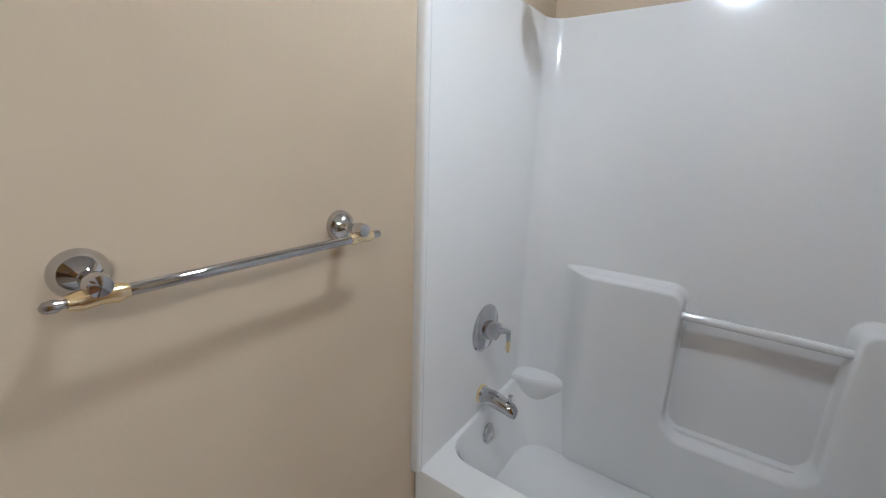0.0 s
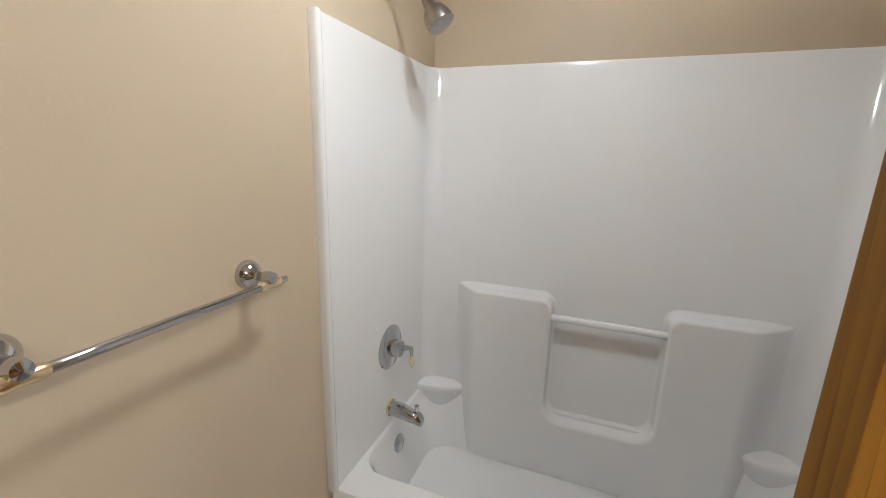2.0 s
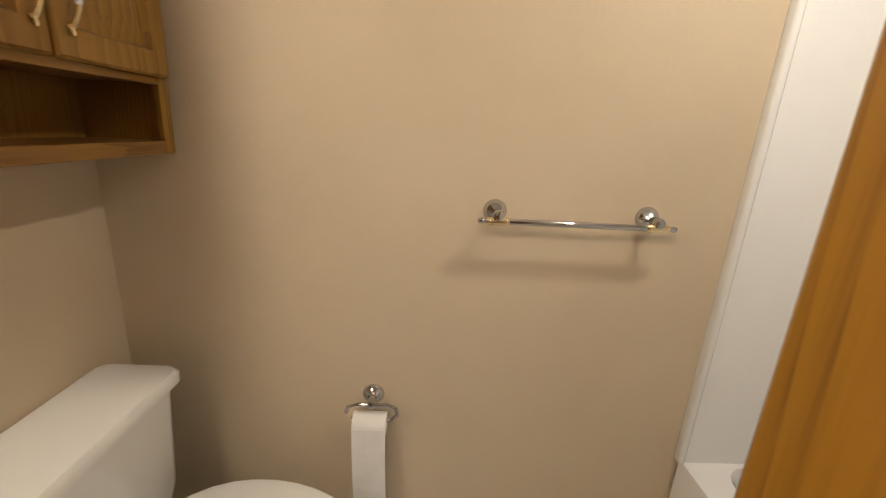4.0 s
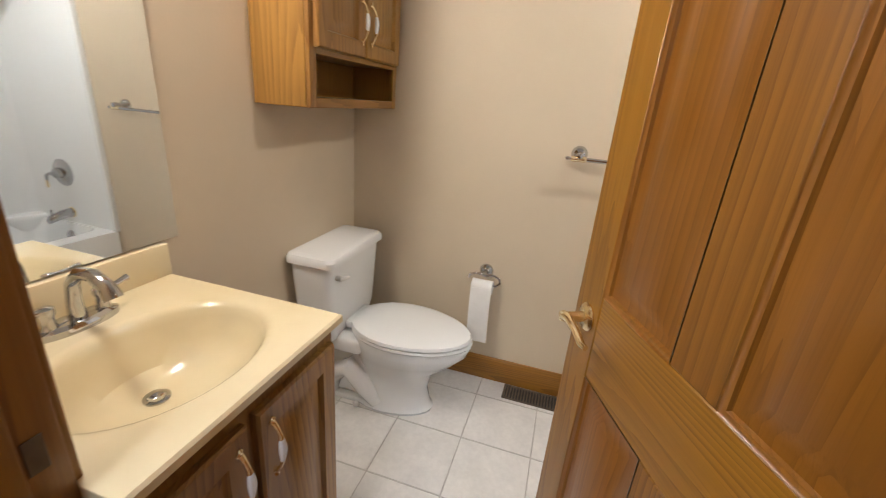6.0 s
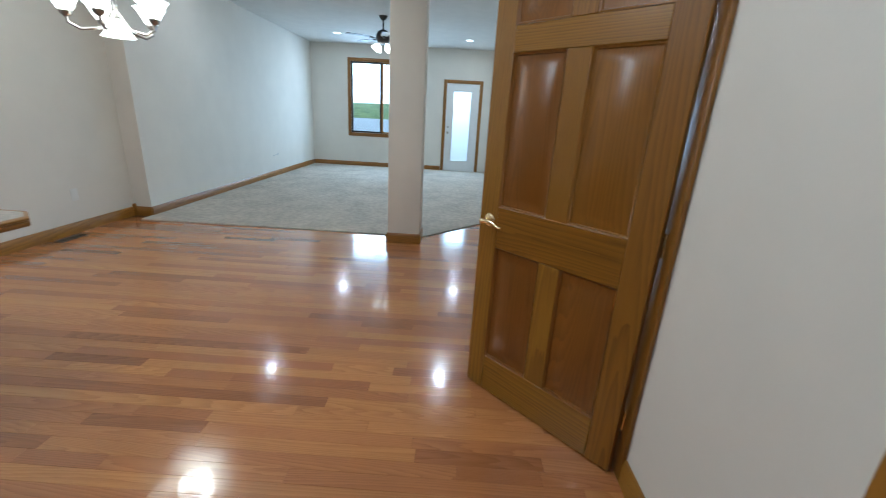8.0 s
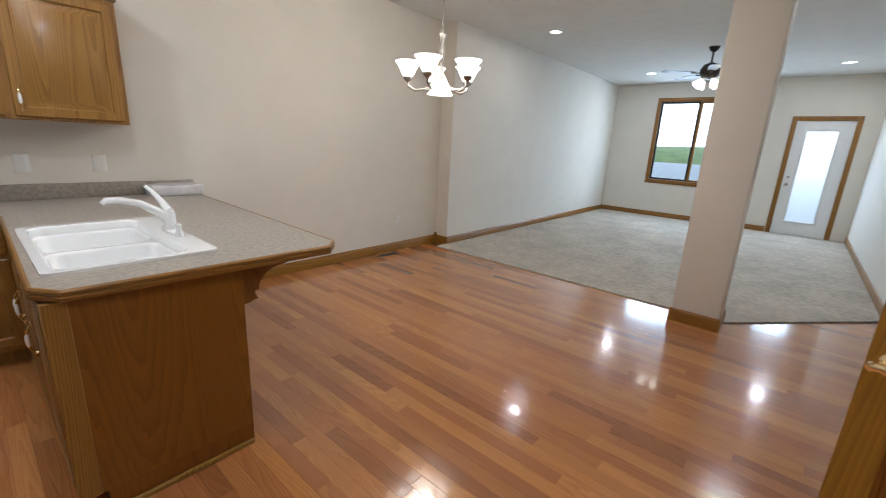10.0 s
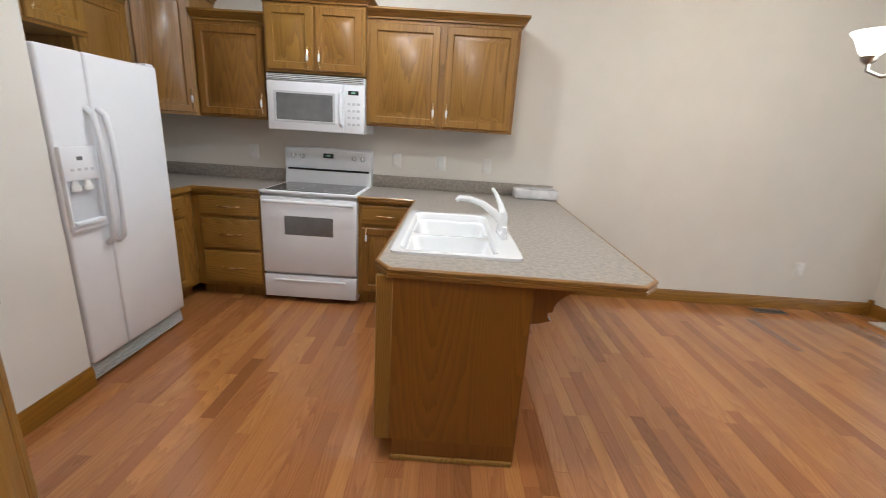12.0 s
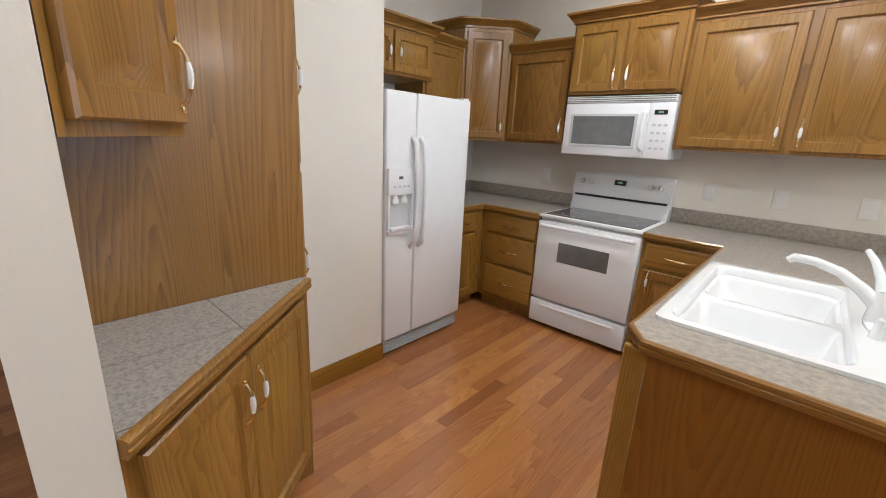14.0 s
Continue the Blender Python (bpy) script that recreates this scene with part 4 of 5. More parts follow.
def outlet(m, label="white duplex outlet plate on the wall", switch=False):
    """A cover plate: local face looks along -y."""
    e = thing("outlet" if not switch else "light_switch", m, label, "outlet" if not switch else "switch")
    part("plate", ringed(0.082, 0.125, ((0, 0), (0, 0.003), (0.004, 0.006)), -0.041, -0.0625), SWITCH, e)
    if switch:
        part("rocker", bx((-0.016, -0.009, -0.033), (0.016, -0.005, 0.033), 0.002, 1), SWITCH, e)
    else:
        for z in (-0.028, 0.012):
            part("socket", bx((-0.015, -0.0075, z), (0.015, -0.005, z + 0.028), 0.003, 1), SWITCH, e)


for x in (0.176, -1.103, -1.497, -1.905):
    outlet(pose(x, YS, 1.155, 0, 0, 180))
outlet(pose(-4.90, YS, 0.40, 0, 0, 180))
ca = thing("wall_cable", pose(-9.3, YL, 0.43), "thin cable end sticking out of the wall", "cable")
part("cable", tube(bmesh.new(), [(0.05, 0, 0), (0.05, 0.02, 0), (0.0, 0.03, 0.01), (-0.08, 0.03, 0.0), (-0.12, 0.03, 0.03)], 0.006, 6), ENAMEL2, ca)

# ---- kitchen ----
FY = -5.90                      # base cabinet fronts on the south wall
CT = 0.913
south = lambda x, y=FY, z=0.0: pose(x, y, z, 0, 0, 180)
east = lambda x, y, z=0.0: pose(x, y, z, 0, 0, -90)
GB, GU = "kitchen base cabinets", "kitchen upper cabinets"
SX0, SX1 = -0.89, -0.135        # stove
dpt = FY - YS - 0.002
cabinet("base_cabinet", south(0.42), 0.42 + 0.131, 0.87, dpt, "oak base cabinet with three drawers and brass pulls",
        drawers=((0.07, 0.535, 0.69, 0.845), (0.07, 0.535, 0.42, 0.665), (0.07, 0.535, 0.135, 0.395)), toe=0.10, group=GB)
cabinet("base_cabinet", east(0.42, -5.425), 0.475, 0.87, XE - 0.42 - 0.002, "narrow oak base cabinet with a drawer over a door",
        doors=((0.03, 0.36, 0.135, 0.665, 0.06, 0.6),), drawers=((0.03, 0.36, 0.69, 0.845),), toe=0.10, group=GB)
cabinet("base_cabinet", south(-0.893), 0.507, 0.87, dpt, "oak base cabinet with one drawer over a door",
        doors=((0.03, 0.44, 0.135, 0.665, 0.07, 0.59),), drawers=((0.03, 0.44, 0.69, 0.845),), toe=0.10, group=GB)
# peninsula: front toward the stove side
pen = cabinet("peninsula_cabinet", pose(-1.345, -5.90, 0, 0, 0, 90), 1.60, 0.87, 0.605, "oak peninsula cabinet with a plain end panel",
              doors=((0.35, 0.72, 0.135, 0.84, 0.69, 0.6), (0.74, 1.11, 0.135, 0.84, 0.77, 0.6), (1.14, 1.56, 0.135, 0.84, 1.18, 0.6)), toe=0.10, group=GB, hollow=True)
part("end_panel", slab([(1.600, 0.0), (1.606, 0.0), (1.606, 0.605), (1.600, 0.605)], [], 0.10, 0.87), OAK_PANEL, pen)
part("end_panel", bx((1.60, 0.065, 0.0), (1.606, 0.605, 0.0998)), OAK_PANEL, pen)
part("corner_post", bx((1.585, -0.018, 0.10), (1.609, 0.05, 0.87), 0.003, 1), OAK, pen)
part("base_moulding", bx((1.606, 0.06, 0.0), (1.622, 0.605, 0.022), 0.005), OAK, pen, "quarter-round shoe moulding")
part("back_panel", bx((-0.55, 0.605, 0.0), (1.606, 0.611, 0.87), 0.001, 1), OAK_PANEL, pen)


def corbel(m):
    e = thing("corbel", m, "scrolled oak bracket under the countertop overhang", "bracket")
    prof = [(0, 0), (0.27, 0), (0.27, -0.03), (0.25, -0.04)] + [(0.235 - 0.13 * math.sin(radians(a)), -0.045 - 0.10 * (1 - math.cos(radians(a)))) for a in range(0, 91, 15)]
    prof += [(0.085 - 0.02 * math.cos(radians(a)) + 0.02, -0.15 - 0.035 * math.sin(radians(a))) for a in range(0, 91, 30)] + [(0.06, -0.20), (0.0, -0.21)]
    bm = bmesh.new()
    rings(bm, [[(x, y, z) for x, z in prof] for y in (0, 0.045)])
    part("bracket", bm, OAK_PANEL, e)


corbel(pose(-1.957, -4.38, 0.868, 0, 0, 180))
corbel(pose(-1.957, -5.60, 0.868, 0, 0, 180))

# worktops
PX0, PX1, PY = -2.43, -1.325, -4.275
w_out = [(-0.893, YS + 0.002), (-0.893, FY + 0.025), (-1.34, FY + 0.025), (PX1, -4.36), (-1.385, PY), (-2.36, PY + 0.02), (PX0, -4.33), (-2.50, YS + 0.002)]
SKX0, SKX1, SKY0, SKY1 = -1.93, -1.355, -5.39, -4.45
w_hole = [(SKX0 + 0.03, SKY0 + 0.03), (SKX1 - 0.03, SKY0 + 0.03), (SKX1 - 0.03, SKY1 - 0.03), (SKX0 + 0.03, SKY1 - 0.03)]


def edge_strip(pts, parent, z0=0.872, z1=CT + 0.001, out=0.014):
    """An oak edge with a rounded nose along an open line of points; the outside lies on its left."""
    bm = bmesh.new()
    pts = [Vector((x, y)) for x, y in pts]
    loops = []
    for i, p in enumerate(pts):
        a = (p - pts[i - 1]).normalized() if i else (pts[1] - p).normalized()
        b = (pts[i + 1] - p).normalized() if i < len(pts) - 1 else a
        n = Vector((-(a + b).y, (a + b).x)).normalized()
        k = 1 / max(0.5, n.dot(Vector((-a.y, a.x))))
        loops.append([(p.x + n.x * o * k, p.y + n.y * o * k, z) for o, z in
                      ((0, z0), (out * 0.7, z0), (out, z0 + 0.006), (out, z0 + 0.018), (out * 0.8, z0 + 0.02), (out * 0.8, z0 + 0.024), (out, z0 + 0.027), (out, z1 - 0.006), (out * 0.6, z1), (0, z1))])
    rings(bm, loops)
    part("edge_trim", bm, OAK_X, parent, "oak nosing along the countertop edge")


ctr = thing("countertop", pose(0, 0, 0), "speckled taupe laminate countertop with an oak edge and sink cutout", "countertop")
part("worktop", slab(w_out, [w_hole], 0.873, CT), LAMINATE, ctr)
edge_strip([(-0.893, FY + 0.025), (-1.34, FY + 0.025), (PX1, -4.36), (-1.385, PY), (-2.36, PY + 0.02), (PX0, -4.33), (-2.50, YS + 0.002)][::-1], ctr, out=0.014)
part("backsplash", bx((-2.51, YS + 0.001, CT), (-0.893, YS + 0.02, 1.02), 0.003), LAMINATE, ctr)
l_out = [(-0.132, YS + 0.002), (XE - 0.002, YS + 0.002), (XE - 0.002, -5.42), (0.395, -5.42), (0.395, FY + 0.025), (-0.132, FY + 0.025)]
ctl = thing("countertop", pose(0, 0, 0), "speckled taupe laminate corner countertop with an oak edge", "countertop")
part("worktop", slab(l_out, [], 0.873, CT), LAMINATE, ctl)
edge_strip([(0.395, -5.42), (0.395, FY + 0.025), (-0.132, FY + 0.025)], ctl, out=-0.014)
part("backsplash", bx((-0.132, YS + 0.001, CT), (XE - 0.022, YS + 0.02, 1.02), 0.003), LAMINATE, ctl)
part("backsplash", bx((XE - 0.021, YS + 0.001, CT), (XE - 0.001, -5.42, 1.02), 0.003), LAMINATE, ctl)

# sink
snk = thing("kitchen_sink", pose(0, 0, 0), "white drop-in double-bowl sink", "sink")


LOW = CT - 0.03


def bowl(x0, x1, y0, y1, deep):
    return rings(bmesh.new(), [rounded(x0, x1, y0, y1, 0.055, LOW), rounded(x0 + 0.006, x1 - 0.006, y0 + 0.006, y1 - 0.006, 0.055, LOW - 0.004),
                               rounded(x0 + 0.012, x1 - 0.012, y0 + 0.012, y1 - 0.012, 0.055, LOW - 0.014), rounded(x0 + 0.03, x1 - 0.03, y0 + 0.03, y1 - 0.03, 0.06, CT - deep + 0.03),
                               rounded(x0 + 0.045, x1 - 0.045, y0 + 0.045, y1 - 0.045, 0.06, CT - deep), rounded(x0 + 0.09, x1 - 0.09, y0 + 0.09, y1 - 0.09, 0.05, CT - deep - 0.006)], cap0=False)


YM = -4.94
bx0, bx1, by0, by1 = SKX0 + 0.10, SKX1 - 0.035, SKY0 + 0.04, SKY1 - 0.04
well = [rounded(bx0 + o, bx1 - o, by0 + o, by1 - o, 0.06, z) for o, z in ((-0.004, CT + 0.012), (0.0, CT + 0.010), (0.005, CT + 0.002), (0.009, LOW))]
part("rim", slab([(x, y) for x, y, z in rounded(SKX0, SKX1, SKY0, SKY1, 0.03, 0)], [[(x, y) for x, y, z in well[0]]], CT + 0.0005, CT + 0.012), PORC, snk)
part("inner_wall", rings(bmesh.new(), well, cap0=False, cap1=False), PORC, snk)
spans = ((by0 + 0.012, YM - 0.012), (YM + 0.012, by1 - 0.012))
part("divider", slab([(x, y) for x, y, z in well[3]], [[(x, y) for x, y, z in rounded(bx0 + 0.012, bx1 - 0.012, a, b, 0.055, 0)] for a, b in spans], LOW - 0.004, LOW), PORC, snk, "low rounded divider between the bowls")
for a, b in spans:
    bw = part("bowl", bowl(bx0 + 0.012, bx1 - 0.012, a, b, 0.17), PORC, snk)
    part("strainer", lathe(bmesh.new(), ((0.04, 0), (0.04, 0.003), (0.03, 0.004), (0, 0.002)), pose((bx0 + bx1) / 2, (a + b) / 2, CT - 0.176), 18), CHROME, bw)
fc = thing("kitchen_faucet", pose(-1.885, -4.93, CT + 0.012), "white single-lever kitchen faucet with a long swan spout", "faucet")
part("base_plate", lathe(bmesh.new(), ((0.028, 0), (0.028, 0.008), (0.02, 0.014), (0, 0.015)), None, 20, squash=(1, 4.2)), PORC, fc)
part("body", lathe(bmesh.new(), ((0.03, 0.01), (0.028, 0.05), (0.026, 0.09), (0.02, 0.11), (0, 0.115)), None, 18), PORC, fc)
part("spout", tube(bmesh.new(), [(0.0, 0, 0.06), (0.05, -0.01, 0.105), (0.11, -0.02, 0.145), (0.18, -0.035, 0.165), (0.235, -0.05, 0.165), (0.25, -0.052, 0.15)], [0.024, 0.021, 0.018, 0.016, 0.016, 0.013], 14), PORC, fc)
part("lever", tube(bmesh.new(), [(0.0, 0, 0.10), (0.01, -0.05, 0.14), (0.035, -0.10, 0.19), (0.055, -0.13, 0.215)], [0.022, 0.016, 0.011, 0.009], 12), PORC, fc)
part("sprayer", lathe(bmesh.new(), ((0.018, 0), (0.016, 0.02), (0.012, 0.035), (0.014, 0.06), (0, 0.066)), pose(0.005, 0.14, 0), 14), PORC, fc)
pk = thing("wrapped_parcel", pose(-2.40, -6.36, CT), "flat white parcel in crumpled clear plastic wrap", "package")
bm = bx((-0.12, -0.10, 0.0), (0.25, 0.09, 0.085), 0.02, 3)
bmesh.ops.subdivide_edges(bm, edges=bm.edges[:], cuts=2, use_grid_fill=True)
for v in bm.verts:
    if v.co.z > 0.004:
        v.co += Vector((0, 0, 0.012 * noise.noise(v.co * 19)))
part("wrap", bm, FILM, pk)

# stove
stv = thing("stove", pose(SX1, FY + 0.02, 0, 0, 0, 180), "white freestanding electric range with a black glass cooktop", "stove")
sw, sd = SX1 - SX0, FY + 0.02 - YS - 0.005
part("body", bx((0.002, 0.03, 0.03), (sw - 0.002, sd, 0.895), 0.004, 1), ENAMEL, stv)
part("oven_door", bx((0.004, -0.012, 0.255), (sw - 0.004, 0.03, 0.868), 0.008), ENAMEL, stv)
part("oven_window", ringed(0.38, 0.15, ((0, 0), (0, 0.003), (0.008, 0.005)), (sw - 0.38) / 2, 0.575), OVENWIN, stv, "grey tinted oven window", m=pose(0, -0.011, 0))
bm = bmesh.new()
tube(bm, [(0.04, -0.012, 0.83), (0.045, -0.045, 0.838), (0.10, -0.055, 0.84), (sw - 0.10, -0.055, 0.84), (sw - 0.045, -0.045, 0.838), (sw - 0.04, -0.012, 0.83)], 0.013, 12)
part("oven_handle", bm, ENAMEL, stv)
dw = part("drawer", bx((0.004, -0.010, 0.045), (sw - 0.004, 0.03, 0.235), 0.008), ENAMEL, stv)
part("drawer_lip", bx((0.09, -0.022, 0.182), (sw - 0.09, -0.008, 0.202), 0.006), ENAMEL, dw)
part("cooktop_frame", bx((0.0, -0.012, 0.893), (sw, sd - 0.06, 0.916), 0.007), ENAMEL, stv)
part("cooktop", bx((0.03, 0.02, 0.9145), (sw - 0.03, sd - 0.095, 0.919), 0.003, 1), GLASSTOP, stv, "black ceramic glass cooktop")
for x, y, r in ((0.2, 0.15, 0.085), (0.56, 0.15, 0.105), (0.2, 0.37, 0.105), (0.56, 0.37, 0.085)):
    part("burner_ring", lathe(bmesh.new(), ((r, 0), (r, 0.0006), (r - 0.003, 0.0008), (r - 0.003, 0)), pose(x, y, 0.9188), 36), ENAMEL2, stv)
bm = bmesh.new()
rings(bm, [[(x, y, z) for y, z in ((sd - 0.10, 0.912), (sd, 0.912), (sd, 1.225), (sd - 0.045, 1.225), (sd - 0.062, 1.21), (sd - 0.085, 1.08), (sd - 0.072, 1.055), (sd - 0.072, 1.02))] for x in (0.0, sw)])
bk = part("backguard", bm, ENAMEL, stv)
part("vent_slot", bx((0.02, sd - 0.078, 1.028), (sw - 0.02, sd - 0.07, 1.045)), BLACK, stv, "dark vent slot")
tilt = math.degrees(math.atan2(0.023, 0.115))
for x in (0.075, 0.15, sw - 0.15, sw - 0.075):
    kn = part("knob", lathe(bmesh.new(), ((0.022, 0), (0.022, 0.006), (0.019, 0.02), (0.015, 0.022), (0, 0.022)), pose(0, 0, 0, 90), 18), ENAMEL2, stv, m=pose(x, sd - 0.074, 1.15, -tilt))
    part("knob_grip", bx((-0.004, -0.03, -0.018), (0.004, -0.02, 0.018), 0.002, 1), SWITCH, kn)
dp = part("clock_panel", bx((-0.045, -0.006, -0.02), (0.045, 0.002, 0.02), 0.002, 1), BLACK, stv, m=pose(sw / 2 + 0.0, sd - 0.073, 1.16, -tilt))
part("digits", bx((-0.018, -0.0075, -0.006), (0.018, -0.006, 0.008)), DISPLAY, dp, "green clock digits")

# microwave
mw = thing("microwave", pose(SX1 - 0.0, -6.10, 1.366, 0, 0, 180), "white over-range microwave with a grey window", "microwave")
mh, md = 0.41, -6.10 - YS - 0.005
part("body", bx((0, 0.025, 0), (sw, md, mh), 0.004, 1), ENAMEL, mw)
part("door", bx((0.0, 0.0, 0.0), (sw - 0.16, 0.028, mh - 0.05), 0.008), ENAMEL, mw)
part("window", ringed(0.44, 0.20, ((0, 0), (0, 0.003), (0.014, 0.005), (0.02, 0.002)), 0.07, 0.075), OVENWIN, mw, "grey mesh window")
bm = bmesh.new()
for lo, hi in (((0.05, 0.06), (0.53, 0.078)), ((0.05, 0.272), (0.53, 0.29)), ((0.05, 0.078), (0.068, 0.272)), ((0.512, 0.078), (0.53, 0.272))):
    box(bm, (lo[0], -0.004, lo[1]), (hi[0], 0.001, hi[1]), 0.002, 1)
part("window_frame", bm, ENAMEL2, mw)
part("handle", tube(bmesh.new(), [(sw - 0.175, 0.0, 0.055), (sw - 0.178, -0.035, 0.075), (sw - 0.18, -0.045, 0.18), (sw - 0.178, -0.035, 0.285), (sw - 0.175, 0.0, 0.305)], 0.013, 12), ENAMEL, mw)
cp = part("control_panel", bx((sw - 0.157, 0.0, 0.0), (sw, 0.028, mh - 0.05), 0.006), ENAMEL, mw)
part("display", bx((sw - 0.125, -0.003, 0.285), (sw - 0.045, 0.001, 0.315), 0.001, 1), BLACK, cp)
part("digits", bx((sw - 0.10, -0.0042, 0.294), (sw - 0.07, -0.003, 0.307)), DISPLAY, cp, "green clock digits")
for i in range(4):
    for j in range(3):
        part("button", bx((sw - 0.13 + j * 0.036, -0.002, 0.06 + i * 0.05), (sw - 0.105 + j * 0.036, 0.001, 0.078 + i * 0.05), 0.001, 1), ENAMEL2, cp)
part("grille", bx((0.0, 0.004, mh - 0.046), (sw, 0.028, mh), 0.004, 1), ENAMEL, mw)
for i in range(3):
    part("grille_slot", bx((0.012, 0.001, mh - 0.038 + i * 0.013), (sw - 0.012, 0.006, mh - 0.033 + i * 0.013)), OVENWIN, mw)

# uppers
UY = -6.16
ud = UY - YS - 0.002
cabinet("upper_cabinet", south(SX0 - 0.004, UY, 1.437), 1.155, 0.765, ud, "wide oak upper cabinet with two raised-panel doors",
        doors=((0.025, 0.555, 0.02, 0.74, 0.525, 0.12), (0.60, 1.13, 0.02, 0.74, 0.63, 0.12)), top=0.765, ends=(False, True), group=GU)
cabinet("upper_cabinet", south(SX1 + 0.001, UY + 0.06, 1.785), sw + 0.004, 0.475, ud + 0.06, "raised oak upper cabinet above the microwave",
        doors=((0.02, 0.37, 0.02, 0.455, 0.335, 0.11), (0.388, 0.738, 0.02, 0.455, 0.423, 0.11)), top=0.475, ends=(True, True), group=GU)
cabinet("upper_cabinet", south(0.435, UY, 1.43), 0.435 - SX1 - 0.003, 0.69, ud, "oak upper cabinet with one raised-panel door",
        doors=((0.02, 0.545, 0.02, 0.665, 0.515, 0.12),), top=0.69, ends=(False, False), group=GU)
# diagonal corner unit
dg = thing("upper_cabinet", pose(0, 0, 1.43), "tall diagonal oak corner cabinet with one door", "cabinet", GU)
A, B = Vector((0.72, -5.875)), Vector((0.437, -6.158))
plan = [(XE - 0.002, YS + 0.002), (XE - 0.002, A.y), (A.x, A.y), (B.x, B.y), (B.x, YS + 0.002)]
part("body", slab(plan, [], 0, 0.875), OAK, dg)
m45 = pose(A.x, A.y, 0, 0, 0, math.degrees(math.atan2(B.y - A.y, B.x - A.x)))
dl = (B - A).length
d45 = part("door", ringed(dl - 0.05, 0.83, RAISED), OAK, dg, m=m45 @ pose(0.025, -0.001, 0.02))
put_pull(d45, dl - 0.05 - 0.03, 0.1)
bm = bmesh.new()
prof = ((0.0, 0.0), (0.012, 0.004), (0.012, 0.016), (0.022, 0.022), (0.045, 0.055), (0.052, 0.058), (0.052, 0.072), (0.0, 0.072))
rings(bm, [[(XE - 0.002, YS + 0.002, 0.875 + h), (XE - 0.002, A.y + o, 0.875 + h), (A.x - o * 0.41, A.y + o, 0.875 + h), (B.x - o, B.y + o * 0.41, 0.875 + h), (B.x - o, YS + 0.002, 0.875 + h)] for o, h in prof])
part("crown_moulding", bm, OAK_X, dg)
cabinet("upper_cabinet", east(0.72, -5.42, 1.43), 0.452, 0.70, XE - 0.72 - 0.002, "oak upper cabinet beside the refrigerator",
        doors=((0.02, 0.43, 0.02, 0.68, None, None),), top=0.70, ends=(False, False), group=GU)
cabinet("upper_cabinet", east(0.62, -4.65, 1.835), 0.768, 0.295, XE - 0.62 - 0.002, "low oak upper cabinet above the refrigerator",
        doors=((0.02, 0.37, 0.02, 0.275, 0.33, 0.14), (0.385, 0.745, 0.02, 0.275, 0.42, 0.14)), top=0.295, ends=(False, True), group=GU)

# refrigerator
FX, FY0, FY1, FH, SPL = 0.225, -5.405, -4.652, 1.69, -4.895
fr = thing("refrigerator", east(FX, FY1, 0), "white side-by-side refrigerator with an ice and water dispenser", "refrigerator")
fw, fs = FY1 - FY0, FY1 - SPL
part("body", bx((0.004, 0.06, 0.02), (fw - 0.004, XE - FX - 0.02, FH - 0.01), 0.006, 1), ENAMEL, fr)
d1 = part("door", bx((0.0, 0.0, 0.125), (fs - 0.003, 0.056, FH), 0.014, 3), ENAMEL, fr)
d2 = part("door", bx((fs + 0.003, 0.0, 0.125), (fw, 0.056, FH), 0.014, 3), ENAMEL, fr)
for dd, x in ((d1, fs - 0.035), (d2, fs + 0.035)):
    part("handle", tube(bmesh.new(), [(x, 0.0, 0.74), (x, -0.035, 0.77), (x, -0.05, 0.9), (x, -0.055, 1.1), (x, -0.05, 1.28), (x, -0.035, 1.4), (x, 0.0, 1.43)], [0.016, 0.016, 0.014, 0.014, 0.014, 0.016, 0.016], 12), ENAMEL, dd)
bm = bmesh.new()
for lo, hi in (((0.005, 1.09), (0.2, 1.25)), ((0.005, 0.845), (0.2, 0.875)), ((0.005, 0.875), (0.016, 1.09)), ((0.189, 0.875), (0.2, 1.09))):
    box(bm, (lo[0], -0.022, lo[1]), (hi[0], 0.002, hi[1]), 0.005, 2)
dsp = part("dispenser", bm, ENAMEL, d1, "white ice and water dispenser")
part("dispenser_back", bx((0.016, -0.003, 0.875), (0.189, 0.001, 1.09)), ENAMEL2, d1, "grey recess of the dispenser")
for x in (0.065, 0.135):
    part("dispenser_spout", lathe(bmesh.new(), ((0.026, 0), (0.026, 0.02), (0.018, 0.028), (0.014, 0.05), (0, 0.05)), pose(x, -0.012, 1.04), 14, squash=(1, 0.6)), SWITCH, d1)
part("drip_tray", bx((0.018, -0.034, 0.872), (0.187, -0.002, 0.892), 0.004, 1), ENAMEL, d1)
part("display", bx((0.085, -0.0235, 1.185), (0.118, -0.021, 1.203), 0.001, 1), OVENWIN, d1)
for x in (0.045, 0.083, 0.121, 0.155):
    part("button", bx((x, -0.0235, 1.135), (x + 0.018, -0.021, 1.148), 0.001, 1), ENAMEL2, d1)
bm = bmesh.new()
for i in range(6):
    box(bm, (0.01, 0.02 + i * 0.0015, 0.025 + i * 0.016), (fw - 0.01, 0.06, 0.034 + i * 0.016))
part("toe_grille", bm, ENAMEL2, fr)
part("hinge_cover", bx((fw - 0.07, 0.01, FH - 0.012), (fw - 0.01, 0.09, FH + 0.012), 0.005), ENAMEL, fr)

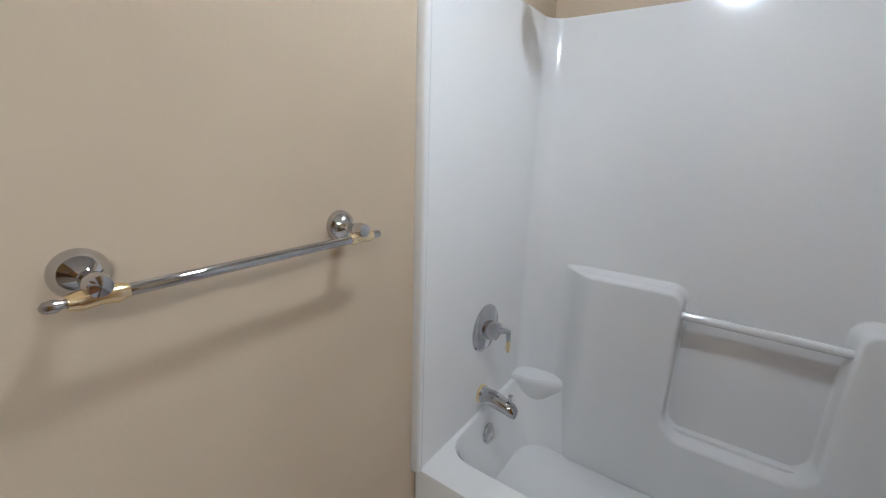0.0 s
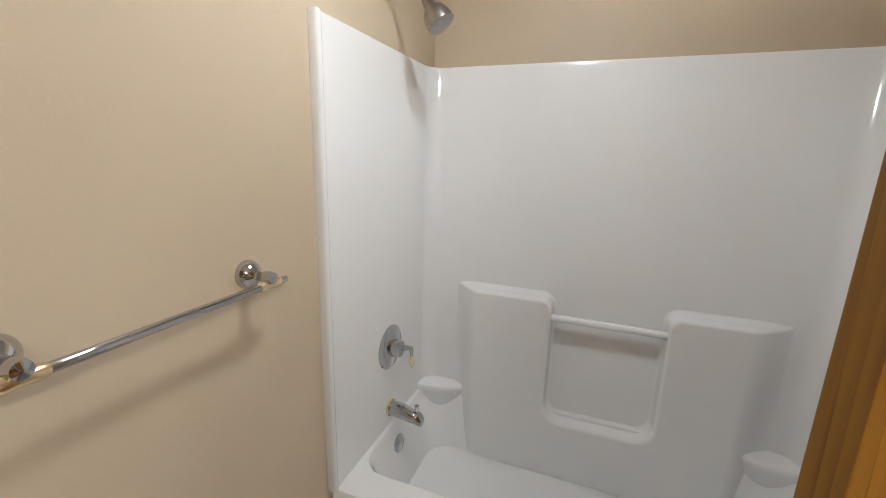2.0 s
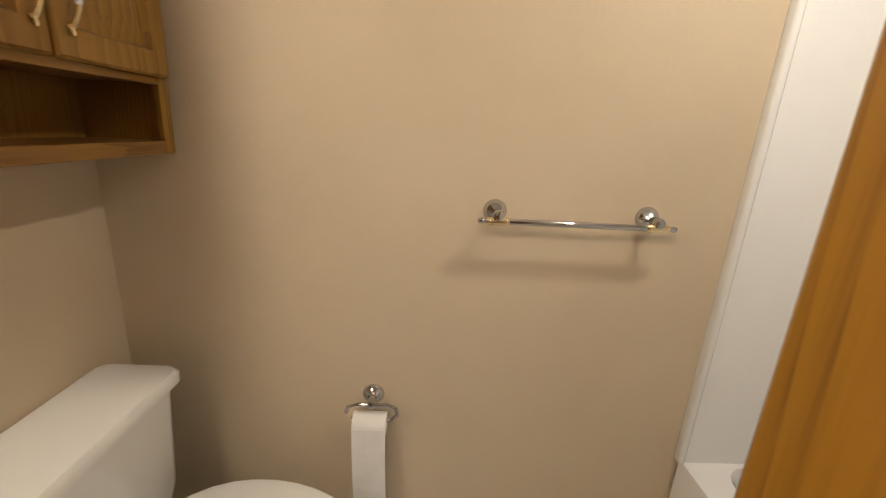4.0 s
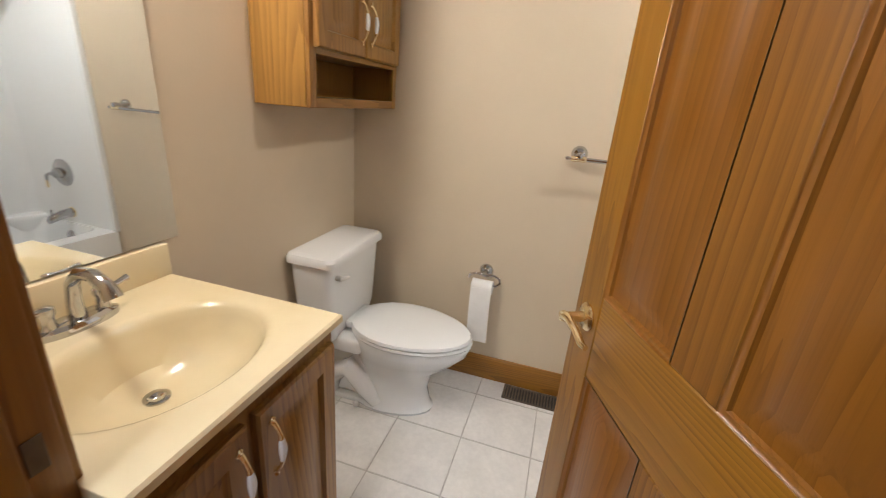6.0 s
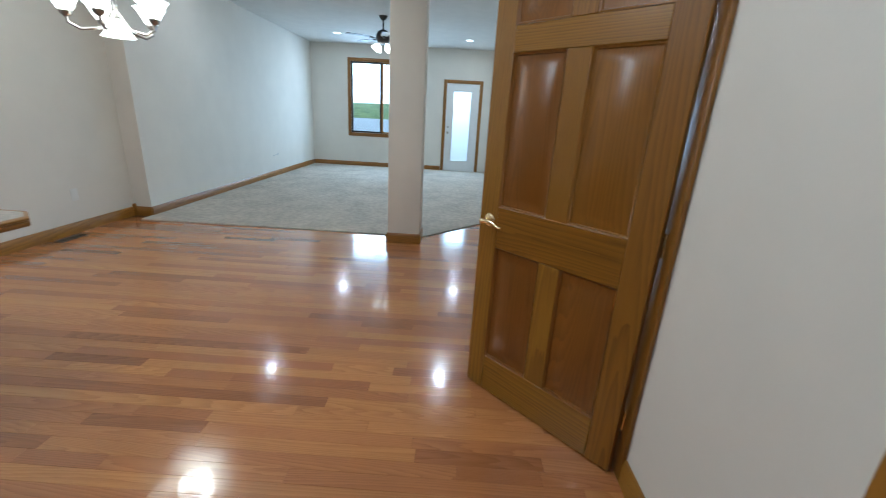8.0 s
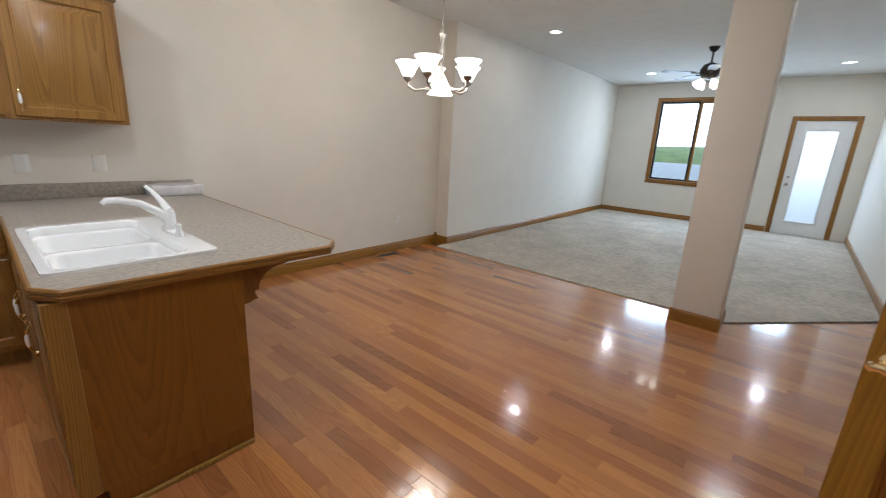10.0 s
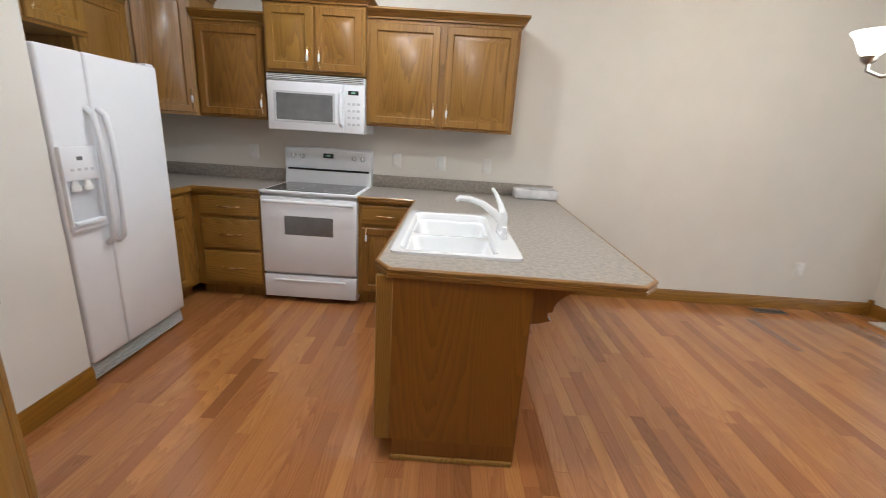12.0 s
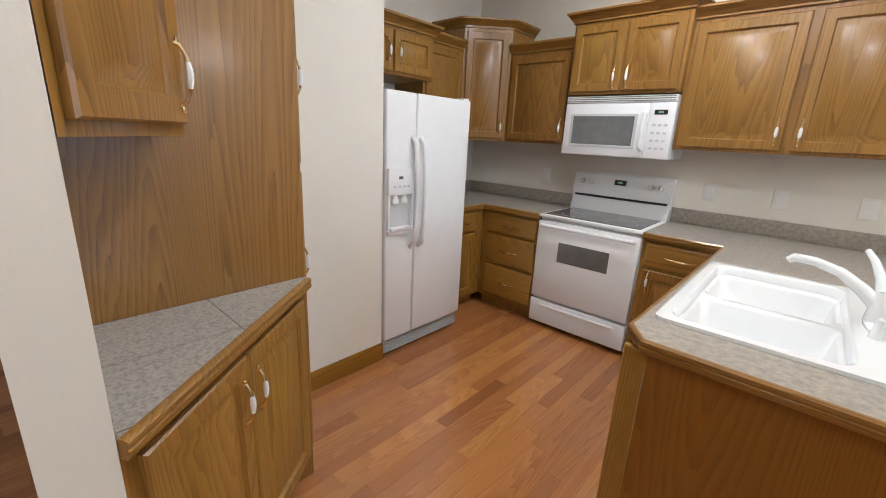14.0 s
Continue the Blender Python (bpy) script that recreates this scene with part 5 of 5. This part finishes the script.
# pantry, whose tall side closes the hutch
pn = thing("pantry_cabinet", pose(-0.30, -3.825, 0), "tall oak pantry cabinet with a plain grained side", "cabinet")
pw, pdp = 0.54, 0.665
part("body", bx((0, 0, 0.0), (pw, pdp, 2.30), 0.002, 1), OAK, pn)
for z0, z1, hz in ((0.12, 1.30, 0.95), (1.33, 2.27, 1.62)):
    dr = part("door", ringed(pw - 0.05, z1 - z0, RAISED), OAK, pn, m=pose(0.025, -0.001, z0))
    put_pull(dr, 0.03, hz - z0)

# hutch: angled base with granite tiles, angled wall cabinet
HN, HT, HB = Vector((-0.857, -3.155)), Vector((-0.318, -3.818)), Vector((-0.302, -3.155))
hut = thing("hutch_cabinet", pose(0, 0, 0), "angled oak base cabinet with two doors and porcelain pulls", "cabinet")
dv = (HT - HN).normalized()
nv = Vector((dv.y, -dv.x))
if nv.x > 0:
    nv = -nv
IN = 0.02
fa, fb = HN - nv * IN, HT - nv * IN
part("body", slab([(fa.x + 0.01, HB.y), (fa.x + dv.x * 0.02, fa.y + dv.y * 0.02), (fb.x, fb.y), (HB.x, fb.y), (HB.x, HB.y)], [], 0.09, 0.872), OAK, hut)
part("toe_kick", slab([(fa.x + 0.06, HB.y), (fb.x + 0.02, fb.y + 0.08), (HB.x, fb.y + 0.08), (HB.x, HB.y)], [], 0.0, 0.09), OAK, hut)
ang = math.degrees(math.atan2(dv.y, dv.x))
mh2 = pose(fa.x, fa.y, 0, 0, 0, ang)
hl = (fb - fa).length
for x0, x1, hx2 in ((0.05, hl / 2 - 0.004, hl / 2 - 0.04), (hl / 2 + 0.004, hl - 0.02, hl / 2 + 0.035)):
    dr = part("door", ringed(x1 - x0, 0.70, RAISED), OAK, hut, m=mh2 @ pose(x0, -0.001, 0.135))
    put_pull(dr, hx2 - x0, 0.57)
htop = thing("tiled_countertop", pose(0, 0, 0), "grey granite tile top with an oak front edge", "countertop")
part("bed", slab([(HN.x, HB.y), (HT.x, HT.y), (HB.x, HT.y), (HB.x, HB.y)], [], 0.873, CT - 0.006), GROUT, htop)
edge_strip([(HN.x, HN.y), (HT.x, HT.y)], htop, out=-0.02 if nv.dot(Vector((-dv.y, dv.x))) < 0 else 0.02)


def clip(poly, p, n):
    """The part of a plan polygon that lies behind the line through p, whose outward side is n."""
    out = []
    for i, a in enumerate(poly):
        b = poly[(i + 1) % len(poly)]
        da, db = (a - p).dot(n), (b - p).dot(n)
        if da <= 0:
            out.append(a)
        if da * db < 0:
            out.append(a + (b - a) * (da / (da - db)))
    return out


for i in range(3):
    for j in range(3):
        xa, yb = HB.x - 0.002, HB.y - 0.002
        q = [Vector((xa - 0.265 * (i + 1) + 0.0015, yb - 0.325 * (j + 1) + 0.0015)), Vector((xa - 0.265 * i - 0.0015, yb - 0.325 * (j + 1) + 0.0015)),
             Vector((xa - 0.265 * i - 0.0015, yb - 0.325 * j - 0.0015)), Vector((xa - 0.265 * (i + 1) + 0.0015, yb - 0.325 * j - 0.0015))]
        q = clip(clip(q, HN, nv), HT, Vector((0, -1)))
        if len(q) > 2:
            part("tile", slab([(v.x, v.y) for v in q], [], CT - 0.0065, CT), GRANITE, htop)
hu = thing("hutch_wall_cabinet", pose(0, 0, 1.42), "angled oak wall cabinet with one raised-panel door", "cabinet")
ua, ub = Vector((-0.86, -3.155)), Vector((-0.56, -3.40))
part("body", slab([(ua.x, ua.y), (ub.x, ub.y), (HB.x, -3.42), (HB.x, HB.y)], [], 0, 0.88), OAK, hu)
ul = (ub - ua).length
mu = pose(ua.x, ua.y, 0, 0, 0, math.degrees(math.atan2(ub.y - ua.y, ub.x - ua.x)))
dr = part("door", ringed(ul - 0.04, 0.83, RAISED), OAK, hu, m=mu @ pose(0.02, -0.001, 0.025))
put_pull(dr, ul - 0.04 - 0.03, 0.10)

# ---- lamps that show, and three added downlights ----
ch = thing("chandelier", pose(-3.72, -4.78, 0), "nickel chandelier with lit white glass shades on curved arms", "chandelier")
part("stem", lathe(bmesh.new(), ((0.006, 1.86), (0.02, 1.87), (0.035, 1.90), (0.018, 1.94), (0.012, 2.0), (0.022, 2.1), (0.012, 2.16), (0.03, 2.2), (0.012, 2.24), (0, 2.25)), None, 16), NICKEL, ch)
part("chain", tube(bmesh.new(), [(0, 0, 2.24), (0, 0, CEIL - 0.02)], 0.006, 8), NICKEL, ch)
part("canopy", lathe(bmesh.new(), ((0.02, CEIL - 0.05), (0.05, CEIL - 0.03), (0.06, CEIL - 0.001)), None, 20), NICKEL, ch)
SH = ((0.03, 0), (0.048, 0.022), (0.06, 0.05), (0.078, 0.084), (0.096, 0.104), (0.098, 0.108), (0.09, 0.108), (0.056, 0.05), (0.025, 0.008))
for k in range(5):
    a = radians(20 + 72 * k)
    c, s = math.cos(a), math.sin(a)
    am = part("arm", tube(bmesh.new(), [(0.015 * c, 0.015 * s, 1.93), (0.09 * c, 0.09 * s, 1.825), (0.19 * c, 0.19 * s, 1.805), (0.245 * c, 0.245 * s, 1.835), (0.25 * c, 0.25 * s, 1.885)], 0.009, 10), NICKEL, ch)
    part("shade", lathe(bmesh.new(), SH, pose(0.25 * c, 0.25 * s, 1.9), 20), BULB, am, "lit frosted glass shade")
    part("cup", lathe(bmesh.new(), ((0.012, 0), (0.03, 0.015), (0.036, 0.035), (0.02, 0.036)), pose(0.25 * c, 0.25 * s, 1.865), 14), NICKEL, am)
part("shade", lathe(bmesh.new(), SH, pose(0, 0, 1.89, 180), 20), BULB, ch, "lit frosted glass shade")

fan = thing("ceiling_fan", pose(-8.55, -3.88, 0.07), "black ceiling fan at rest with lit glass shades", "ceiling fan")
part("canopy", lathe(bmesh.new(), ((0.02, CEIL - 0.14), (0.05, CEIL - 0.12), (0.075, CEIL - 0.071)), None, 20), IRON, fan)
part("rod", tube(bmesh.new(), [(0, 0, 2.66), (0, 0, CEIL - 0.12)], 0.013, 10), IRON, fan)
part("motor", lathe(bmesh.new(), ((0.03, 2.44), (0.09, 2.46), (0.125, 2.52), (0.125, 2.58), (0.09, 2.64), (0.03, 2.67)), None, 24), IRON, fan)
for k in range(5):
    rz = 15 + 72 * k
    bm = bmesh.new()
    rings(bm, [[(x, -w, z), (x, w, z), (x, w, z + 0.006), (x, -w, z + 0.006)] for x, w, z in ((0.2, 0.05, 2.53), (0.35, 0.065, 2.53), (0.62, 0.068, 2.53), (0.66, 0.05, 2.53))])
    bl = part("blade", bm, IRON, fan, m=pose(0, 0, 0, 0, 0, rz))
    part("blade_iron", bx((0.1, -0.02, 2.515), (0.25, 0.02, 2.53), 0.004, 1), IRON, bl)
for k in range(4):
    a = radians(45 + 90 * k)
    part("shade", lathe(bmesh.new(), ((0.025, 0), (0.045, 0.04), (0.068, 0.10), (0.062, 0.10), (0.02, 0.01)), pose(0.10 * math.cos(a), 0.10 * math.sin(a), 2.43) @ pose(0, 0, 0, 0, 0, math.degrees(a)) @ pose(0, 0, 0, 0, 140, 0), 16), BULB, fan, "lit frosted glass shade")

# The last three fixtures only go with the added fill lamps.
for cx, cy, watts in CANS:
    e = thing("recessed_or_added_light", pose(cx, cy, CEIL), "lit recessed ceiling downlight with a white trim ring; last three of the set are added", "downlight", "recessed ceiling lights")
    part("trim_ring", lathe(bmesh.new(), ((0.095, 0), (0.095, -0.004), (0.085, -0.008), (0.072, -0.004), (0.072, 0)), None, 28), VINYL, e)
    part("lens", lathe(bmesh.new(), ((0.072, 0), (0.072, -0.002), (0, -0.002)), None, 24), CANLENS, e)

# ---- floor pieces ----
TS = 0.302
i0 = -0.967
tiles = {}
for i in range(-3, 4):
    for j in range(0, 6):
        x0, x1 = max(i0 + i * TS, XM), min(i0 + (i + 1) * TS, 0.0)
        y1, y0 = min(-0.155 - (j - 1) * TS, 0.0), max(-0.155 - j * TS, HO + 0.055)
        if x1 - x0 < 0.02 or y1 - y0 < 0.02:
            continue
        g = 0.0025
        key = (round(x1 - x0, 3), round(y1 - y0, 3))
        if key not in tiles:
            bm = bx((g, g, -0.004), (key[0] - g, key[1] - g, 0.0), 0.0015, 1)
            tiles[key] = mesh_of("tile", bm, TILE)
        ob = new("tile", tiles[key])
        ob.parent = floor_b
        ob.location = (x0, y0, 0)

# oak strips run north and south
PW = 0.074
rng = random.Random(5)
count = 0
lengths = [0.35, 0.55, 0.75, 0.95, 1.2, 1.5]
boards = {}


def board_verts(x, y0, y1):
    g, b = 0.0002, 0.0006
    return [[(x + g, y0 + g, -0.008), (x + PW - g, y0 + g, -0.008), (x + PW - g, y1 - g, -0.008), (x + g, y1 - g, -0.008)],
            [(x + g, y0 + g, -b), (x + PW - g, y0 + g, -b), (x + PW - g, y1 - g, -b), (x + g, y1 - g, -b)],
            [(x + g + b, y0 + g + b, 0), (x + PW - g - b, y0 + g + b, 0), (x + PW - g - b, y1 - g - b, 0), (x + g + b, y1 - g - b, 0)]]


x = EDGE + 0.002
FAR = []
while x < 2.15:
    y = YS + 0.001
    y -= rng.random() * 0.6
    end = HO + 0.05 if not DX0 < x < DX1 else HO + 0.055
    while y < end:
        ln = rng.choice(lengths)
        a, b = max(y, YS + 0.001), min(y + ln, end)
        if b - a > 0.02:
            near = -3.6 < x < 0.3 and -5.6 < a < -2.0
            if near and count < 300:
                count += 1
                key = round(b - a, 3)
                if key not in boards:
                    boards[key] = mesh_of("plank", rings(bmesh.new(), board_verts(0, 0, key)), PLANK, False)
                ob = new("plank", boards[key])
                ob.parent = floor_w
                ob.location = (x, a, 0)
            else:
                FAR.append((x, a, b))
        y += ln
    x += PW
# short strips in the recess beside the carpet
x = EDGE - PW + 0.002
while x > -5.72:
    FAR.append((max(x, -5.67), YS + 0.001, YL))
    x -= PW
# strips north of the carpet's slanting edge
x = EDGE - PW
while x > -6.65:
    a = -2.83 + (EDGE - x) * 0.91
    if a < HO + 0.02:
        FAR.append((x, a, HO + 0.05))
    x -= PW
verts, faces = [], []
for x, a, b in FAR:
    n = len(verts)
    for loop in board_verts(x, a, b):
        verts += loop
    for r in (0, 4):
        for i in range(4):
            faces.append((n + r + i, n + r + (i + 1) % 4, n + r + 4 + (i + 1) % 4, n + r + 4 + i))
    faces.append((n + 8, n + 9, n + 10, n + 11))
me = bpy.data.meshes.new("planks")
me.from_pydata(verts, [], faces)
PLANK_FAR = PLANK.copy()
nt = PLANK_FAR.node_tree
geo = nt.nodes.new("ShaderNodeNewGeometry")
for node in nt.nodes:
    if node.type == "OBJECT_INFO":
        for link in list(node.outputs["Random"].links):
            nt.links.new(geo.outputs["Random Per Island"], link.to_socket)
me.materials.append(PLANK_FAR)
ob = new("planks", me)
ob.parent = floor_w
tagged(ob, kind="stuff")
